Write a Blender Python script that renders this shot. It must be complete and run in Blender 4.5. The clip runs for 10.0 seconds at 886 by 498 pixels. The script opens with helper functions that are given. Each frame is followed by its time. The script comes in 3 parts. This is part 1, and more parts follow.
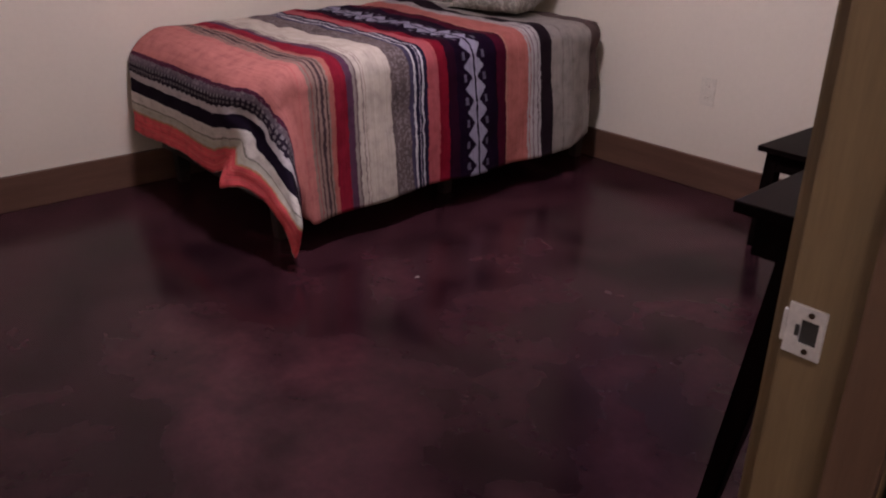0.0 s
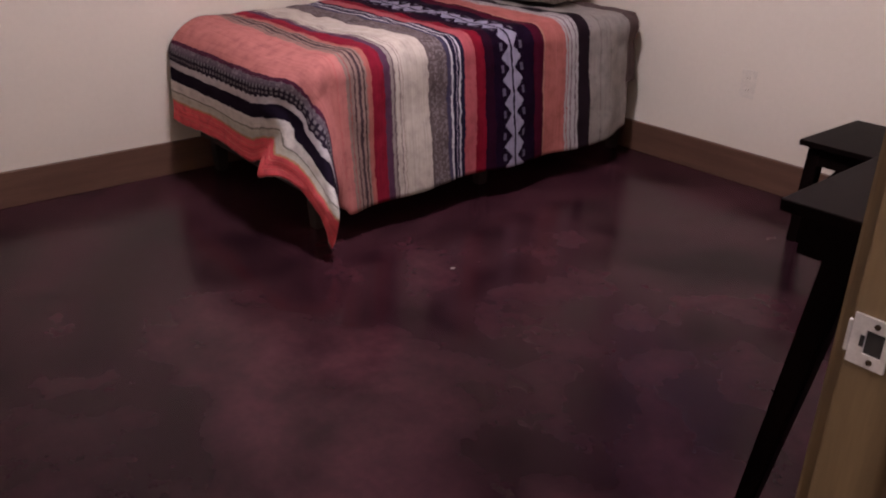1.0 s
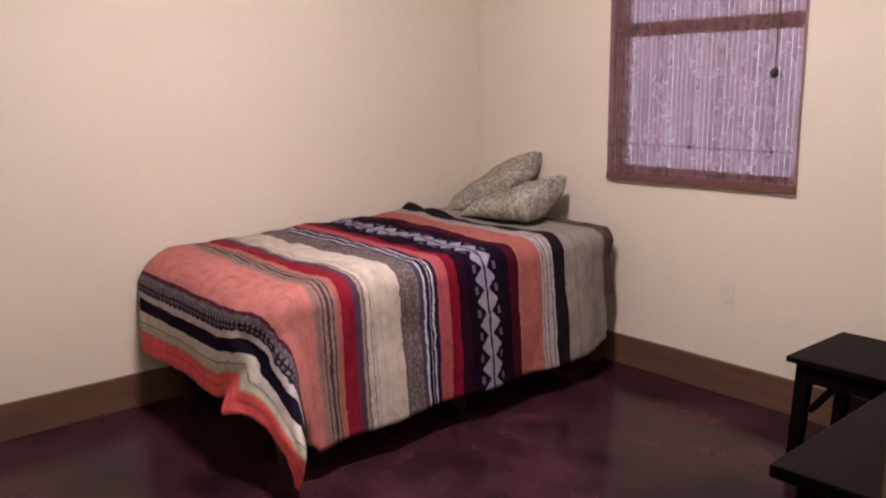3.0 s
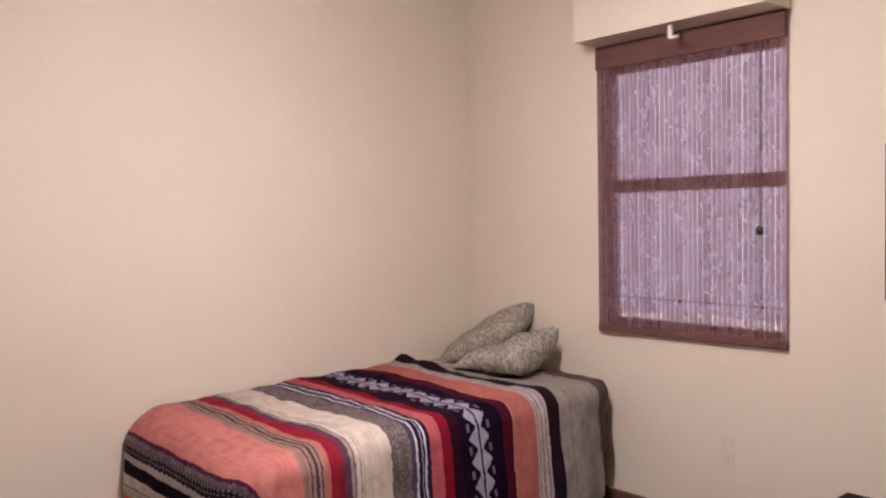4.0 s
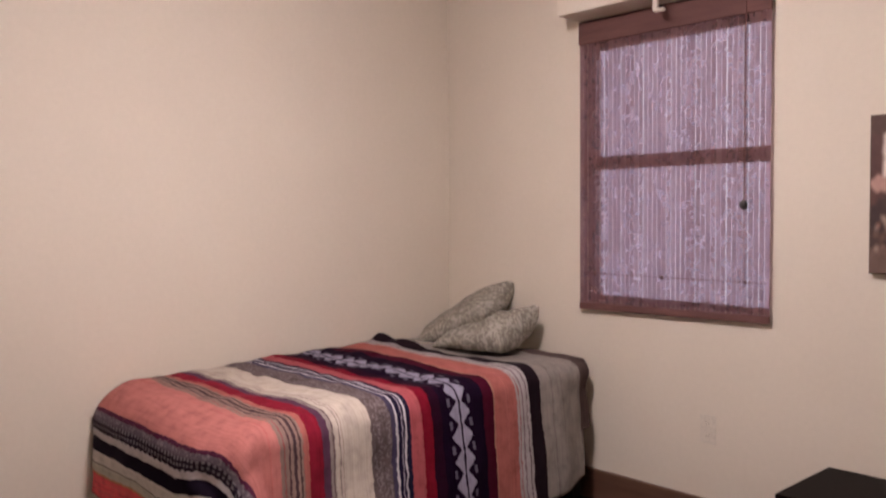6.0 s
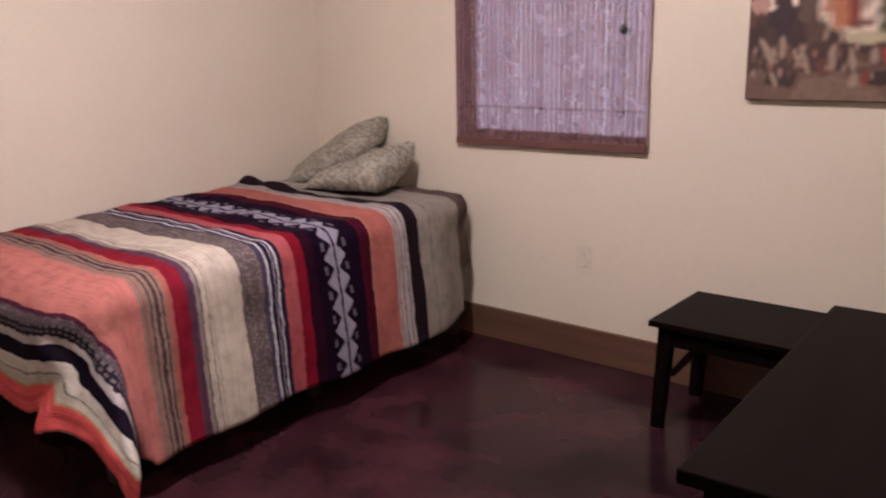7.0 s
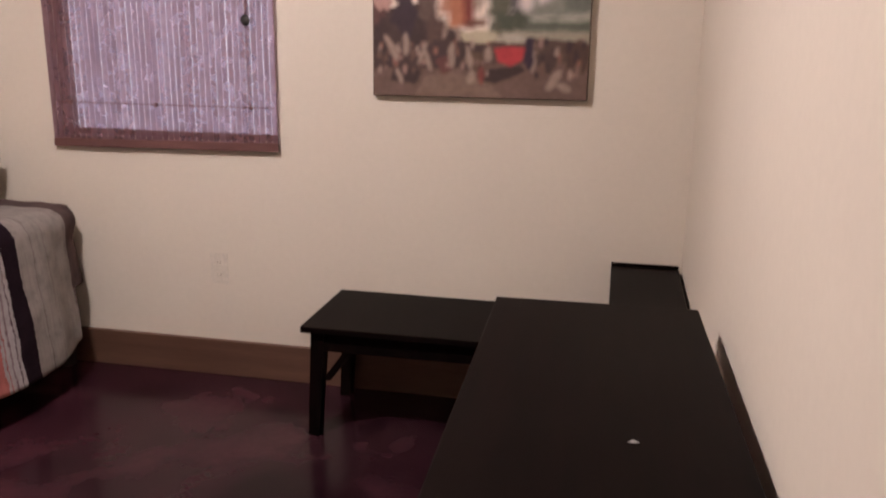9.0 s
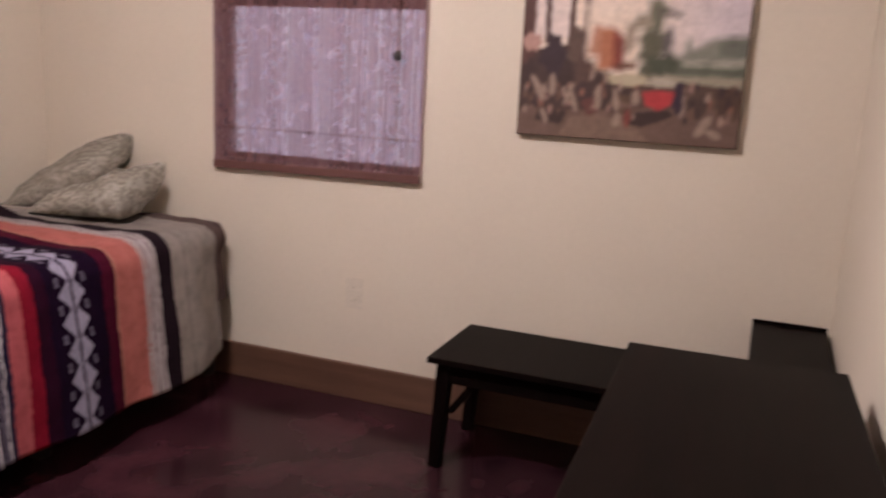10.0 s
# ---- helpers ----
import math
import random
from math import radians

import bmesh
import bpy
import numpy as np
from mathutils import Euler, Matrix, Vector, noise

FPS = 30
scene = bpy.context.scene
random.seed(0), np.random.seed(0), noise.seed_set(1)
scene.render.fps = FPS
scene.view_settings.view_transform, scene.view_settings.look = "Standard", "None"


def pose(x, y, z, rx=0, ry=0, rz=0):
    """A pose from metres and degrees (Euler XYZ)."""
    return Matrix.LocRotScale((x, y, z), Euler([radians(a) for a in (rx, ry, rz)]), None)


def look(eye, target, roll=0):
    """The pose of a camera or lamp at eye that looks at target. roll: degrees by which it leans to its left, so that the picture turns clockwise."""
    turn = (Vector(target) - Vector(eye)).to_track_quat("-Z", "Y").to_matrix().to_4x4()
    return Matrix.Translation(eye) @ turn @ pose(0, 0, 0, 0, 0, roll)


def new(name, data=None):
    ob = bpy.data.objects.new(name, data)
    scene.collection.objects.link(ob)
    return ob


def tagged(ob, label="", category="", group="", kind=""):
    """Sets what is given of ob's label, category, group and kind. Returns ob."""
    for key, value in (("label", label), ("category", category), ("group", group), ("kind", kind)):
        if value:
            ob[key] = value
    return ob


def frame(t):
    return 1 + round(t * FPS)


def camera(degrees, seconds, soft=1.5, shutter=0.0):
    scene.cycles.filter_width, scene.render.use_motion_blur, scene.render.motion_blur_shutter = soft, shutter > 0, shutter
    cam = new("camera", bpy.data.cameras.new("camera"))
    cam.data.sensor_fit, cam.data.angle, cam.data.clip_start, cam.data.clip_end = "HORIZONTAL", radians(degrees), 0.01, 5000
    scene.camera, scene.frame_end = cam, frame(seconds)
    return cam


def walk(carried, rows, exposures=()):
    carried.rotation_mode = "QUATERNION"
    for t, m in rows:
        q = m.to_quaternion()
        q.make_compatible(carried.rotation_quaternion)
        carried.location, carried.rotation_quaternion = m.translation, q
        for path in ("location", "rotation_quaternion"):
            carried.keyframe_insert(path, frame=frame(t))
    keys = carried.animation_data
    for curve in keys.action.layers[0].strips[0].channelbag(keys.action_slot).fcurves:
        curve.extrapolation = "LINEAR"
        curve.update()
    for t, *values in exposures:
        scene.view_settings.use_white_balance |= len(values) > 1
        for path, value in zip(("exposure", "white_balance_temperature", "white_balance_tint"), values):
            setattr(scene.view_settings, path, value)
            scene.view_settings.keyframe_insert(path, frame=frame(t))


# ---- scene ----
cam = camera(56.1, 10.0, soft=2.0, shutter=0.25)
PATH = [
    (0, (3.397, -3.151, 1.211), (2.029, -1.934, 0.404), 1.2),
    (0.5, (3.392, -3.188, 1.22), (2.015, -2.01, 0.373), 1.1),
    (1, (3.382, -3.166, 1.222), (1.978, -2.011, 0.388), 1.0),
    (1.5, (3.368, -3.13, 1.229), (1.909, -1.997, 0.462), 0.7),
    (2, (3.332, -3.108, 1.259), (1.845, -1.942, 0.604), 0.3),
    (3.5, (3.31, -3.0, 1.335), (1.798, -1.713, 1.094), -1.0),
    (4, (3.305, -3.01, 1.391), (1.785, -1.712, 1.312), -1.0),
    (4.5, (3.3, -3.02, 1.404), (1.783, -1.717, 1.462), -0.9),
    (5, (3.298, -3.022, 1.394), (1.794, -1.716, 1.568), -0.8),
    (5.2, (3.298, -3.025, 1.392), (1.796, -1.716, 1.571), -0.7),
    (6.3, (3.21, -2.99, 1.262), (1.766, -1.624, 1.043), -0.5),
    (6.5, (3.193, -2.988, 1.257), (1.784, -1.598, 0.967), -0.8),
    (7, (3.132, -2.867, 1.282), (1.902, -1.365, 0.801), -1.2),
    (7.5, (3.048, -2.798, 1.269), (2.141, -1.101, 0.724), -1.2),
    (8, (2.969, -2.747, 1.258), (2.426, -0.923, 0.645), -0.8),
    (8.5, (2.936, -2.739, 1.249), (2.54, -0.883, 0.617), 0.0),
    (9, (2.944, -2.761, 1.273), (2.551, -0.864, 0.777), 0.8),
    (9.5, (2.938, -2.77, 1.272), (2.53, -0.844, 0.916), 1.4),
    (9.7, (2.936, -2.763, 1.26), (2.485, -0.847, 0.909), 2.2),
    (10, (2.937, -2.764, 1.258), (2.235, -0.936, 0.849), 2.9),
]
walk(cam, [(t, look(eye, target, roll)) for t, eye, target, roll in PATH],
     [(0, 1.68, 5950, 17), (1.0, 2.0, 6000, 16), (2.0, 2.32, 6250, 13), (3.5, 2.30, 6500, 11), (4.5, 2.34, 6500, 10), (5.0, 2.02, 6500, 10),
      (5.4, 2.0, 6500, 11), (6.5, 2.18, 6500, 11), (7.5, 2.2, 6500, 11), (8.5, 2.12, 6550, 10), (9.5, 2.26, 6550, 10), (10, 2.16, 6550, 10)])

# ---- world, lamp and exposure ----
world = bpy.data.worlds.new("sky")
scene.world = world
world.use_nodes = True
wn = world.node_tree
sky = wn.nodes.new("ShaderNodeTexSky")
sky.sky_type, sky.sun_disc, sky.sun_elevation, sky.sun_rotation = "NISHITA", False, radians(28), radians(200)
sky.dust_density = 2.5
wn.links.new(sky.outputs[0], wn.nodes["Background"].inputs[0])
wn.nodes["Background"].inputs[1].default_value = 0.10

sun_data = bpy.data.lights.new("sun", "SUN")
sun_data.energy, sun_data.angle, sun_data.color = 2.5, radians(12), (1.0, 0.95, 0.88)
sun = new("sun", sun_data)
# from the south-west, behind the house, so that no direct sun enters by the north window
sun.matrix_world = look((-8, -20, 14), (0, 0, 0))

LAMP = 95.0
HALL_LAMP = 28.0

# ---- plan ----
XR = 3.18           # face of the east wall
YS = -3.75           # face of the south wall
ZC = 2.72            # ceiling
TH = 0.14            # thickness of the walls
DOOR_N, DOOR_S, DOOR_H = -2.665, -3.46, 2.04
HALL = 4.5
WX0, WX1, WZ0, WZ1 = 0.888, 1.768, 0.898, 2.045      # window opening


# ---- materials ----
def nodes_of(name):
    m = bpy.data.materials.new(name)
    m.use_nodes = True
    return m, m.node_tree, m.node_tree.nodes["Principled BSDF"]


def noise_node(nt, scale, detail=4.0, rough=0.55, stretch=None, coord="Object"):
    tc = nt.nodes.new("ShaderNodeTexCoord")
    n = nt.nodes.new("ShaderNodeTexNoise")
    n.inputs["Scale"].default_value, n.inputs["Detail"].default_value, n.inputs["Roughness"].default_value = scale, detail, rough
    if stretch:
        mp = nt.nodes.new("ShaderNodeMapping")
        mp.inputs["Scale"].default_value = stretch
        nt.links.new(tc.outputs[coord], mp.inputs[0])
        nt.links.new(mp.outputs[0], n.inputs[0])
    else:
        nt.links.new(tc.outputs[coord], n.inputs[0])
    return n


def ramp(nt, src, stops, mode="LINEAR"):
    r = nt.nodes.new("ShaderNodeValToRGB")
    r.color_ramp.interpolation = mode
    while len(r.color_ramp.elements) < len(stops):
        r.color_ramp.elements.new(0.5)
    for e, (p, c) in zip(r.color_ramp.elements, stops):
        e.position, e.color = p, (*c, 1)
    nt.links.new(src, r.inputs[0])
    return r


def mix(nt, fac, a, b, kind="MIX"):
    m = nt.nodes.new("ShaderNodeMix")
    m.data_type, m.blend_type = "RGBA", kind
    for slot, v in ((0, fac), (6, a), (7, b)):
        if isinstance(v, bpy.types.NodeSocket):
            nt.links.new(v, m.inputs[slot])
        else:
            m.inputs[slot].default_value = (*v, 1) if isinstance(v, tuple) else v
    return m.outputs[2]


def bump(nt, bsdf, src, strength, dist):
    b = nt.nodes.new("ShaderNodeBump")
    b.inputs["Strength"].default_value, b.inputs["Distance"].default_value = strength, dist
    nt.links.new(src, b.inputs["Height"])
    nt.links.new(b.outputs[0], bsdf.inputs["Normal"])


def calc(nt, op, a, b=0.0, c=None):
    m = nt.nodes.new("ShaderNodeMath")
    m.operation = op
    for i, v in enumerate((a, b, c)):
        if v is None:
            continue
        if isinstance(v, bpy.types.NodeSocket):
            nt.links.new(v, m.inputs[i])
        else:
            m.inputs[i].default_value = v
    return m.outputs[0]


def surface(name, dark, light, scale, rough=0.6, fine=None, stretch=None, relief=0.15, depth=0.002, metal=0.0, spec=0.5, lo=0.3, hi=0.7, grain=0.1):
    """A surface that varies between two colours at a coarse scale and has a finer grain in relief."""
    m, nt, b = nodes_of(name)
    n = noise_node(nt, scale, stretch=stretch)
    f = noise_node(nt, fine or scale * 9, 3.0, 0.6, stretch)
    r = ramp(nt, n.outputs[0], [(lo, dark), (hi, light)])
    g = ramp(nt, f.outputs[0], [(0.3, (1 - grain,) * 3), (0.7, (1 + grain / 2,) * 3)])
    nt.links.new(mix(nt, 1.0, r.outputs[0], g.outputs[0], "MULTIPLY"), b.inputs["Base Color"])
    b.inputs["Roughness"].default_value, b.inputs["Metallic"].default_value = rough, metal
    b.inputs["Specular IOR Level"].default_value = spec
    if relief:
        bump(nt, b, f.outputs[0], relief, depth)
    return m


wall_paint = surface("wall_paint", (0.605, 0.54, 0.455), (0.64, 0.575, 0.485), 1.3, 0.7, 45, relief=0.025, depth=0.001, spec=0.25, grain=0.02)
ceiling_paint = surface("ceiling_paint", (0.73, 0.675, 0.645), (0.78, 0.72, 0.69), 1.1, 0.85, 60, relief=0.04, depth=0.001, spec=0.2, grain=0.02)
trim_wood = surface("trim_wood", (0.084, 0.041, 0.027), (0.135, 0.070, 0.046), 3.0, 0.45, 40, (0.6, 0.6, 6.0), 0.1, 0.001)
jamb_wood = surface("jamb_wood", (0.125, 0.082, 0.038), (0.19, 0.128, 0.062), 5.0, 0.42, 55, (7.0, 7.0, 0.5), 0.08, 0.001)
stop_wood = surface("stop_wood", (0.085, 0.045, 0.026), (0.14, 0.078, 0.045), 5.0, 0.45, 55, (7.0, 7.0, 0.5), 0.08, 0.001)
grey_paint = surface("grey_paint", (0.10, 0.095, 0.075), (0.13, 0.125, 0.10), 4.0, 0.6, 50, relief=0.05, depth=0.001)
black_wood = surface("black_wood", (0.0026, 0.0014, 0.0013), (0.0058, 0.0031, 0.0028), 5.0, 0.40, 60, (6.0, 0.8, 1.0), 0.05, 0.0005, spec=0.035)
bed_wood = surface("bed_wood", (0.012, 0.008, 0.007), (0.022, 0.014, 0.012), 5.0, 0.5, 50, relief=0.05, depth=0.001)
sheet_cloth = surface("sheet_cloth", (0.42, 0.38, 0.35), (0.50, 0.46, 0.42), 5.0, 0.9, 160, relief=0.25, depth=0.002, spec=0.15)
white_plastic = surface("white_plastic", (0.58, 0.525, 0.445), (0.61, 0.55, 0.47), 12.0, 0.4, 80, relief=0.0)
slot_black = surface("slot_black", (0.02, 0.018, 0.016), (0.03, 0.026, 0.024), 30.0, 0.6, relief=0.0)
plate_steel = surface("plate_steel", (0.62, 0.60, 0.58), (0.80, 0.78, 0.75), 60.0, 0.38, 300, relief=0.08, depth=0.0005, metal=0.55)
brass_dark = surface("brass_dark", (0.05, 0.032, 0.02), (0.09, 0.06, 0.035), 30.0, 0.4, relief=0.0, metal=0.8)
blade_wood = surface("blade_wood", (0.035, 0.02, 0.013), (0.06, 0.036, 0.024), 4.0, 0.5, 50, (1.0, 6.0, 1.0), 0.06, 0.001)
paper = surface("paper", (0.22, 0.21, 0.20), (0.30, 0.29, 0.28), 80.0, 0.8, relief=0.0)
sash_paint = surface("sash_paint", (0.10, 0.06, 0.045), (0.15, 0.09, 0.07), 7.0, 0.55, 60, relief=0.05, depth=0.001)
gravel = surface("gravel", (0.34, 0.31, 0.28), (0.46, 0.42, 0.38), 0.8, 0.95, 14, relief=0.5, depth=0.02)
stucco = surface("stucco", (0.30, 0.25, 0.20), (0.38, 0.32, 0.26), 0.7, 0.95, 60, relief=0.4, depth=0.004)
canvas_edge = surface("canvas_edge", (0.07, 0.045, 0.03), (0.12, 0.08, 0.055), 14.0, 0.7, 120, relief=0.1, depth=0.001)


def stained_floor():
    """Acid-stained concrete, maroon and umber in soft overlapping clouds, sealed to a gloss."""
    m, nt, b = nodes_of("stained_concrete")
    drift = noise_node(nt, 1.1, 3.0, 0.5)
    tc = nt.nodes.new("ShaderNodeTexCoord")
    bend = nt.nodes.new("ShaderNodeVectorMath")
    bend.operation = "MULTIPLY_ADD"
    bend.inputs[1].default_value = (0.55, 0.55, 0.55)
    nt.links.new(drift.outputs["Color"], bend.inputs[0])
    nt.links.new(tc.outputs["Object"], bend.inputs[2])

    def clouds(scale, detail, rough):
        n = nt.nodes.new("ShaderNodeTexNoise")
        n.inputs["Scale"].default_value, n.inputs["Detail"].default_value, n.inputs["Roughness"].default_value = scale, detail, rough
        nt.links.new(bend.outputs[0], n.inputs[0])
        return n

    big, mid, hue = clouds(1.6, 4.0, 0.5), clouds(4.4, 3.0, 0.45), clouds(2.1, 2.0, 0.4)
    fine = noise_node(nt, 34.0, 4.0, 0.65)
    umber = ramp(nt, mid.outputs[0], [(0.30, (0.0160, 0.0066, 0.0084)), (0.70, (0.045, 0.0195, 0.0225))])
    wine = ramp(nt, mid.outputs[0], [(0.30, (0.0160, 0.0054, 0.0080)), (0.70, (0.047, 0.0165, 0.0215))])
    pick = ramp(nt, hue.outputs[0], [(0.32, (0, 0, 0)), (0.68, (1, 1, 1))])
    both = mix(nt, pick.outputs[0], umber.outputs[0], wine.outputs[0])
    cloud = ramp(nt, big.outputs[0], [(0.36, (0.42, 0.36, 0.465)), (0.62, (1.18, 1.07, 1.14))])
    tone = mix(nt, 1.0, both, cloud.outputs[0], "MULTIPLY")
    grit = ramp(nt, fine.outputs[0], [(0.3, (0.88, 0.88, 0.88)), (0.7, (1.12, 1.12, 1.12))])
    nt.links.new(mix(nt, 1.0, tone, grit.outputs[0], "MULTIPLY"), b.inputs["Base Color"])
    gloss = ramp(nt, mid.outputs[0], [(0.3, (0.15, 0.15, 0.15)), (0.7, (0.26, 0.26, 0.26))])
    nt.links.new(gloss.outputs[0], b.inputs["Roughness"])
    b.inputs["Specular IOR Level"].default_value = 0.16
    b.inputs["Specular Tint"].default_value = (1.0, 0.86, 0.90, 1)
    return m


floor_stain = stained_floor()

# stripes of the woven blanket: where each begins, in metres from the head end, and its colour
BLANKET_END = 2.30
STRIPES = [
    (0.00, (0.10, 0.07, 0.065)), (0.178, (0.275, 0.247, 0.222)), (0.465, (0.017, 0.010, 0.014)), (0.535, (0.36, 0.325, 0.325)),
    (0.610, (0.365, 0.120, 0.103)), (0.722, (0.36, 0.17, 0.13)), (0.735, (0.055, 0.005, 0.016)), (0.790, (0.009, 0.003, 0.012)),
    (1.000, (0.020, 0.0035, 0.012)), (1.050, (0.18, 0.008, 0.020)), (1.090, (0.36, 0.085, 0.095)), (1.150, (0.017, 0.013, 0.032)),
    (1.198, (0.55, 0.53, 0.56)), (1.212, (0.06, 0.05, 0.09)), (1.230, (0.115, 0.088, 0.088)), (1.312, (0.50, 0.44, 0.375)),
    (1.466, (0.27, 0.23, 0.21)), (1.490, (0.09, 0.04, 0.07)), (1.512, (0.21, 0.013, 0.028)), (1.565, (0.36, 0.12, 0.10)),
    (1.590, (0.25, 0.17, 0.145)),
    (1.666, (0.45, 0.165, 0.148)), (1.876, (0.075, 0.018, 0.04)), (1.890, (0.12, 0.095, 0.115)), (1.914, (0.030, 0.020, 0.034)), (1.964, (0.56, 0.52, 0.53)),
    (1.996, (0.014, 0.009, 0.019)), (2.066, (0.68, 0.64, 0.59)), (2.162, (0.82, 0.13, 0.145)), (2.258, (0.42, 0.38, 0.345)),
]


def striped_blanket():
    m, nt, b = nodes_of("striped_blanket")
    at = nt.nodes.new("ShaderNodeAttribute")
    at.attribute_name = "weave"
    sep = nt.nodes.new("ShaderNodeSeparateXYZ")
    nt.links.new(at.outputs["Vector"], sep.inputs[0])
    along, across = sep.outputs[0], sep.outputs[1]
    edge = noise_node(nt, 55.0, 3.0, 0.65)
    s = calc(nt, "ADD", along, calc(nt, "MULTIPLY", calc(nt, "SUBTRACT", edge.outputs[0], 0.5), 0.018))
    base = ramp(nt, calc(nt, "DIVIDE", s, BLANKET_END), [(p / BLANKET_END, c) for p, c in STRIPES], "CONSTANT").outputs[0]

    def band(lo, hi):
        return calc(nt, "MULTIPLY", calc(nt, "GREATER_THAN", s, lo), calc(nt, "LESS_THAN", s, hi))

    # two rows of pale stepped triangles, their bases on a dark line, with dots between their points
    saw = calc(nt, "SNAP", calc(nt, "PINGPONG", across, 0.043), 0.0072)
    off = calc(nt, "ABSOLUTE", calc(nt, "SUBTRACT", s, 0.912))
    tooth = calc(nt, "LESS_THAN", off, calc(nt, "MULTIPLY_ADD", saw, 0.95, 0.016))
    rows = calc(nt, "MULTIPLY", tooth, calc(nt, "GREATER_THAN", off, 0.0045))
    dots = calc(nt, "MULTIPLY", calc(nt, "LESS_THAN", saw, 0.009), calc(nt, "MULTIPLY", calc(nt, "GREATER_THAN", off, 0.044), calc(nt, "LESS_THAN", off, 0.058)))
    pale = calc(nt, "MULTIPLY", calc(nt, "MINIMUM", calc(nt, "ADD", rows, calc(nt, "MULTIPLY", dots, 0.38)), 1.0), 0.74)
    col = mix(nt, pale, base, (0.37, 0.35, 0.45))
    # rows of pale knots and a scalloped edge near the foot, dark teeth beside the cream band
    beat = calc(nt, "PINGPONG", across, 0.0125)
    for row in (1.928, 1.950):
        knots = calc(nt, "MULTIPLY", calc(nt, "LESS_THAN", calc(nt, "ABSOLUTE", calc(nt, "SUBTRACT", s, row)), 0.0065), calc(nt, "GREATER_THAN", beat, 0.0055))
        col = mix(nt, calc(nt, "MULTIPLY", knots, 0.45), col, (0.42, 0.39, 0.41))
    lap = calc(nt, "MULTIPLY", calc(nt, "LESS_THAN", calc(nt, "PINGPONG", across, 0.02), 0.010), band(1.962, 1.973))
    col = mix(nt, lap, col, (0.030, 0.020, 0.034))
    notch = calc(nt, "MULTIPLY", calc(nt, "LESS_THAN", calc(nt, "PINGPONG", across, 0.024), 0.012), band(1.309, 1.322))
    col = mix(nt, notch, col, (0.115, 0.088, 0.088))
    # single contrasting yarns
    for lo, hi, c in ((1.168, 1.176, (0.50, 0.48, 0.52)), (1.184, 1.188, (0.34, 0.30, 0.36)), (0.552, 0.557, (0.10, 0.07, 0.08)), (0.575, 0.581, (0.16, 0.11, 0.12)),
                      (0.596, 0.600, (0.30, 0.10, 0.09)), (0.395, 0.400, (0.19, 0.16, 0.15)), (0.33, 0.334, (0.22, 0.19, 0.17)), (0.66, 0.664, (0.40, 0.14, 0.12)),
                      (1.440, 1.444, (0.34, 0.28, 0.24)), (1.452, 1.456, (0.25, 0.20, 0.18)), (1.476, 1.480, (0.12, 0.07, 0.08)), (1.598, 1.604, (0.07, 0.04, 0.04)), (1.614, 1.626, (0.06, 0.035, 0.04)), (1.638, 1.644, (0.08, 0.04, 0.045)), (1.656, 1.660, (0.30, 0.10, 0.09)),
                      (1.70, 1.704, (0.44, 0.13, 0.12)), (2.124, 2.162, (0.54, 0.51, 0.43)), (2.114, 2.122, (0.25, 0.235, 0.20)), (2.157, 2.166, (0.50, 0.30, 0.16)), (2.188, 2.191, (0.85, 0.22, 0.20)), (2.208, 2.211, (0.55, 0.08, 0.08)), (2.228, 2.231, (0.85, 0.22, 0.20))):
        col = mix(nt, band(lo, hi), col, c)
    # speckled knots in the mixed-yarn bands
    knot = noise_node(nt, 85.0, 2.0, 0.5)
    spk = calc(nt, "GREATER_THAN", knot.outputs[0], 0.55)
    mixed = calc(nt, "ADD", calc(nt, "ADD", band(1.232, 1.31), band(1.890, 1.914)), band(0.537, 0.60))
    col = mix(nt, calc(nt, "MULTIPLY", calc(nt, "MULTIPLY", spk, mixed), 0.32), col, (0.36, 0.32, 0.32))
    # thin yarn lines and uneven dye along the stripes
    mp = nt.nodes.new("ShaderNodeCombineXYZ")
    nt.links.new(calc(nt, "MULTIPLY", along, 150.0), mp.inputs[0])
    nt.links.new(calc(nt, "MULTIPLY", across, 4.0), mp.inputs[1])
    yarn = nt.nodes.new("ShaderNodeTexNoise")
    yarn.inputs["Scale"].default_value, yarn.inputs["Detail"].default_value = 1.0, 3.0
    nt.links.new(mp.outputs[0], yarn.inputs[0])
    tint = ramp(nt, yarn.outputs[0], [(0.28, (0.84, 0.83, 0.83)), (0.5, (1.0, 1.0, 1.0)), (0.75, (1.1, 1.1, 1.1))])
    col = mix(nt, 1.0, col, tint.outputs[0], "MULTIPLY")
    worn = noise_node(nt, 22.0, 4.0, 0.65)
    wear = ramp(nt, worn.outputs[0], [(0.3, (0.68, 0.67, 0.68)), (0.5, (0.87, 0.86, 0.87)), (0.72, (0.98, 0.97, 0.98))])
    nt.links.new(mix(nt, 1.0, col, wear.outputs[0], "MULTIPLY"), b.inputs["Base Color"])
    b.inputs["Roughness"].default_value = 0.92
    b.inputs["Specular IOR Level"].default_value = 0.04
    b.inputs["Sheen Weight"].default_value = 0.0
    fuzz = noise_node(nt, 130.0, 3.0, 0.6)
    bump(nt, b, mix(nt, 0.5, fuzz.outputs[0], yarn.outputs[0]), 0.45, 0.004)
    return m


blanket_cloth = striped_blanket()


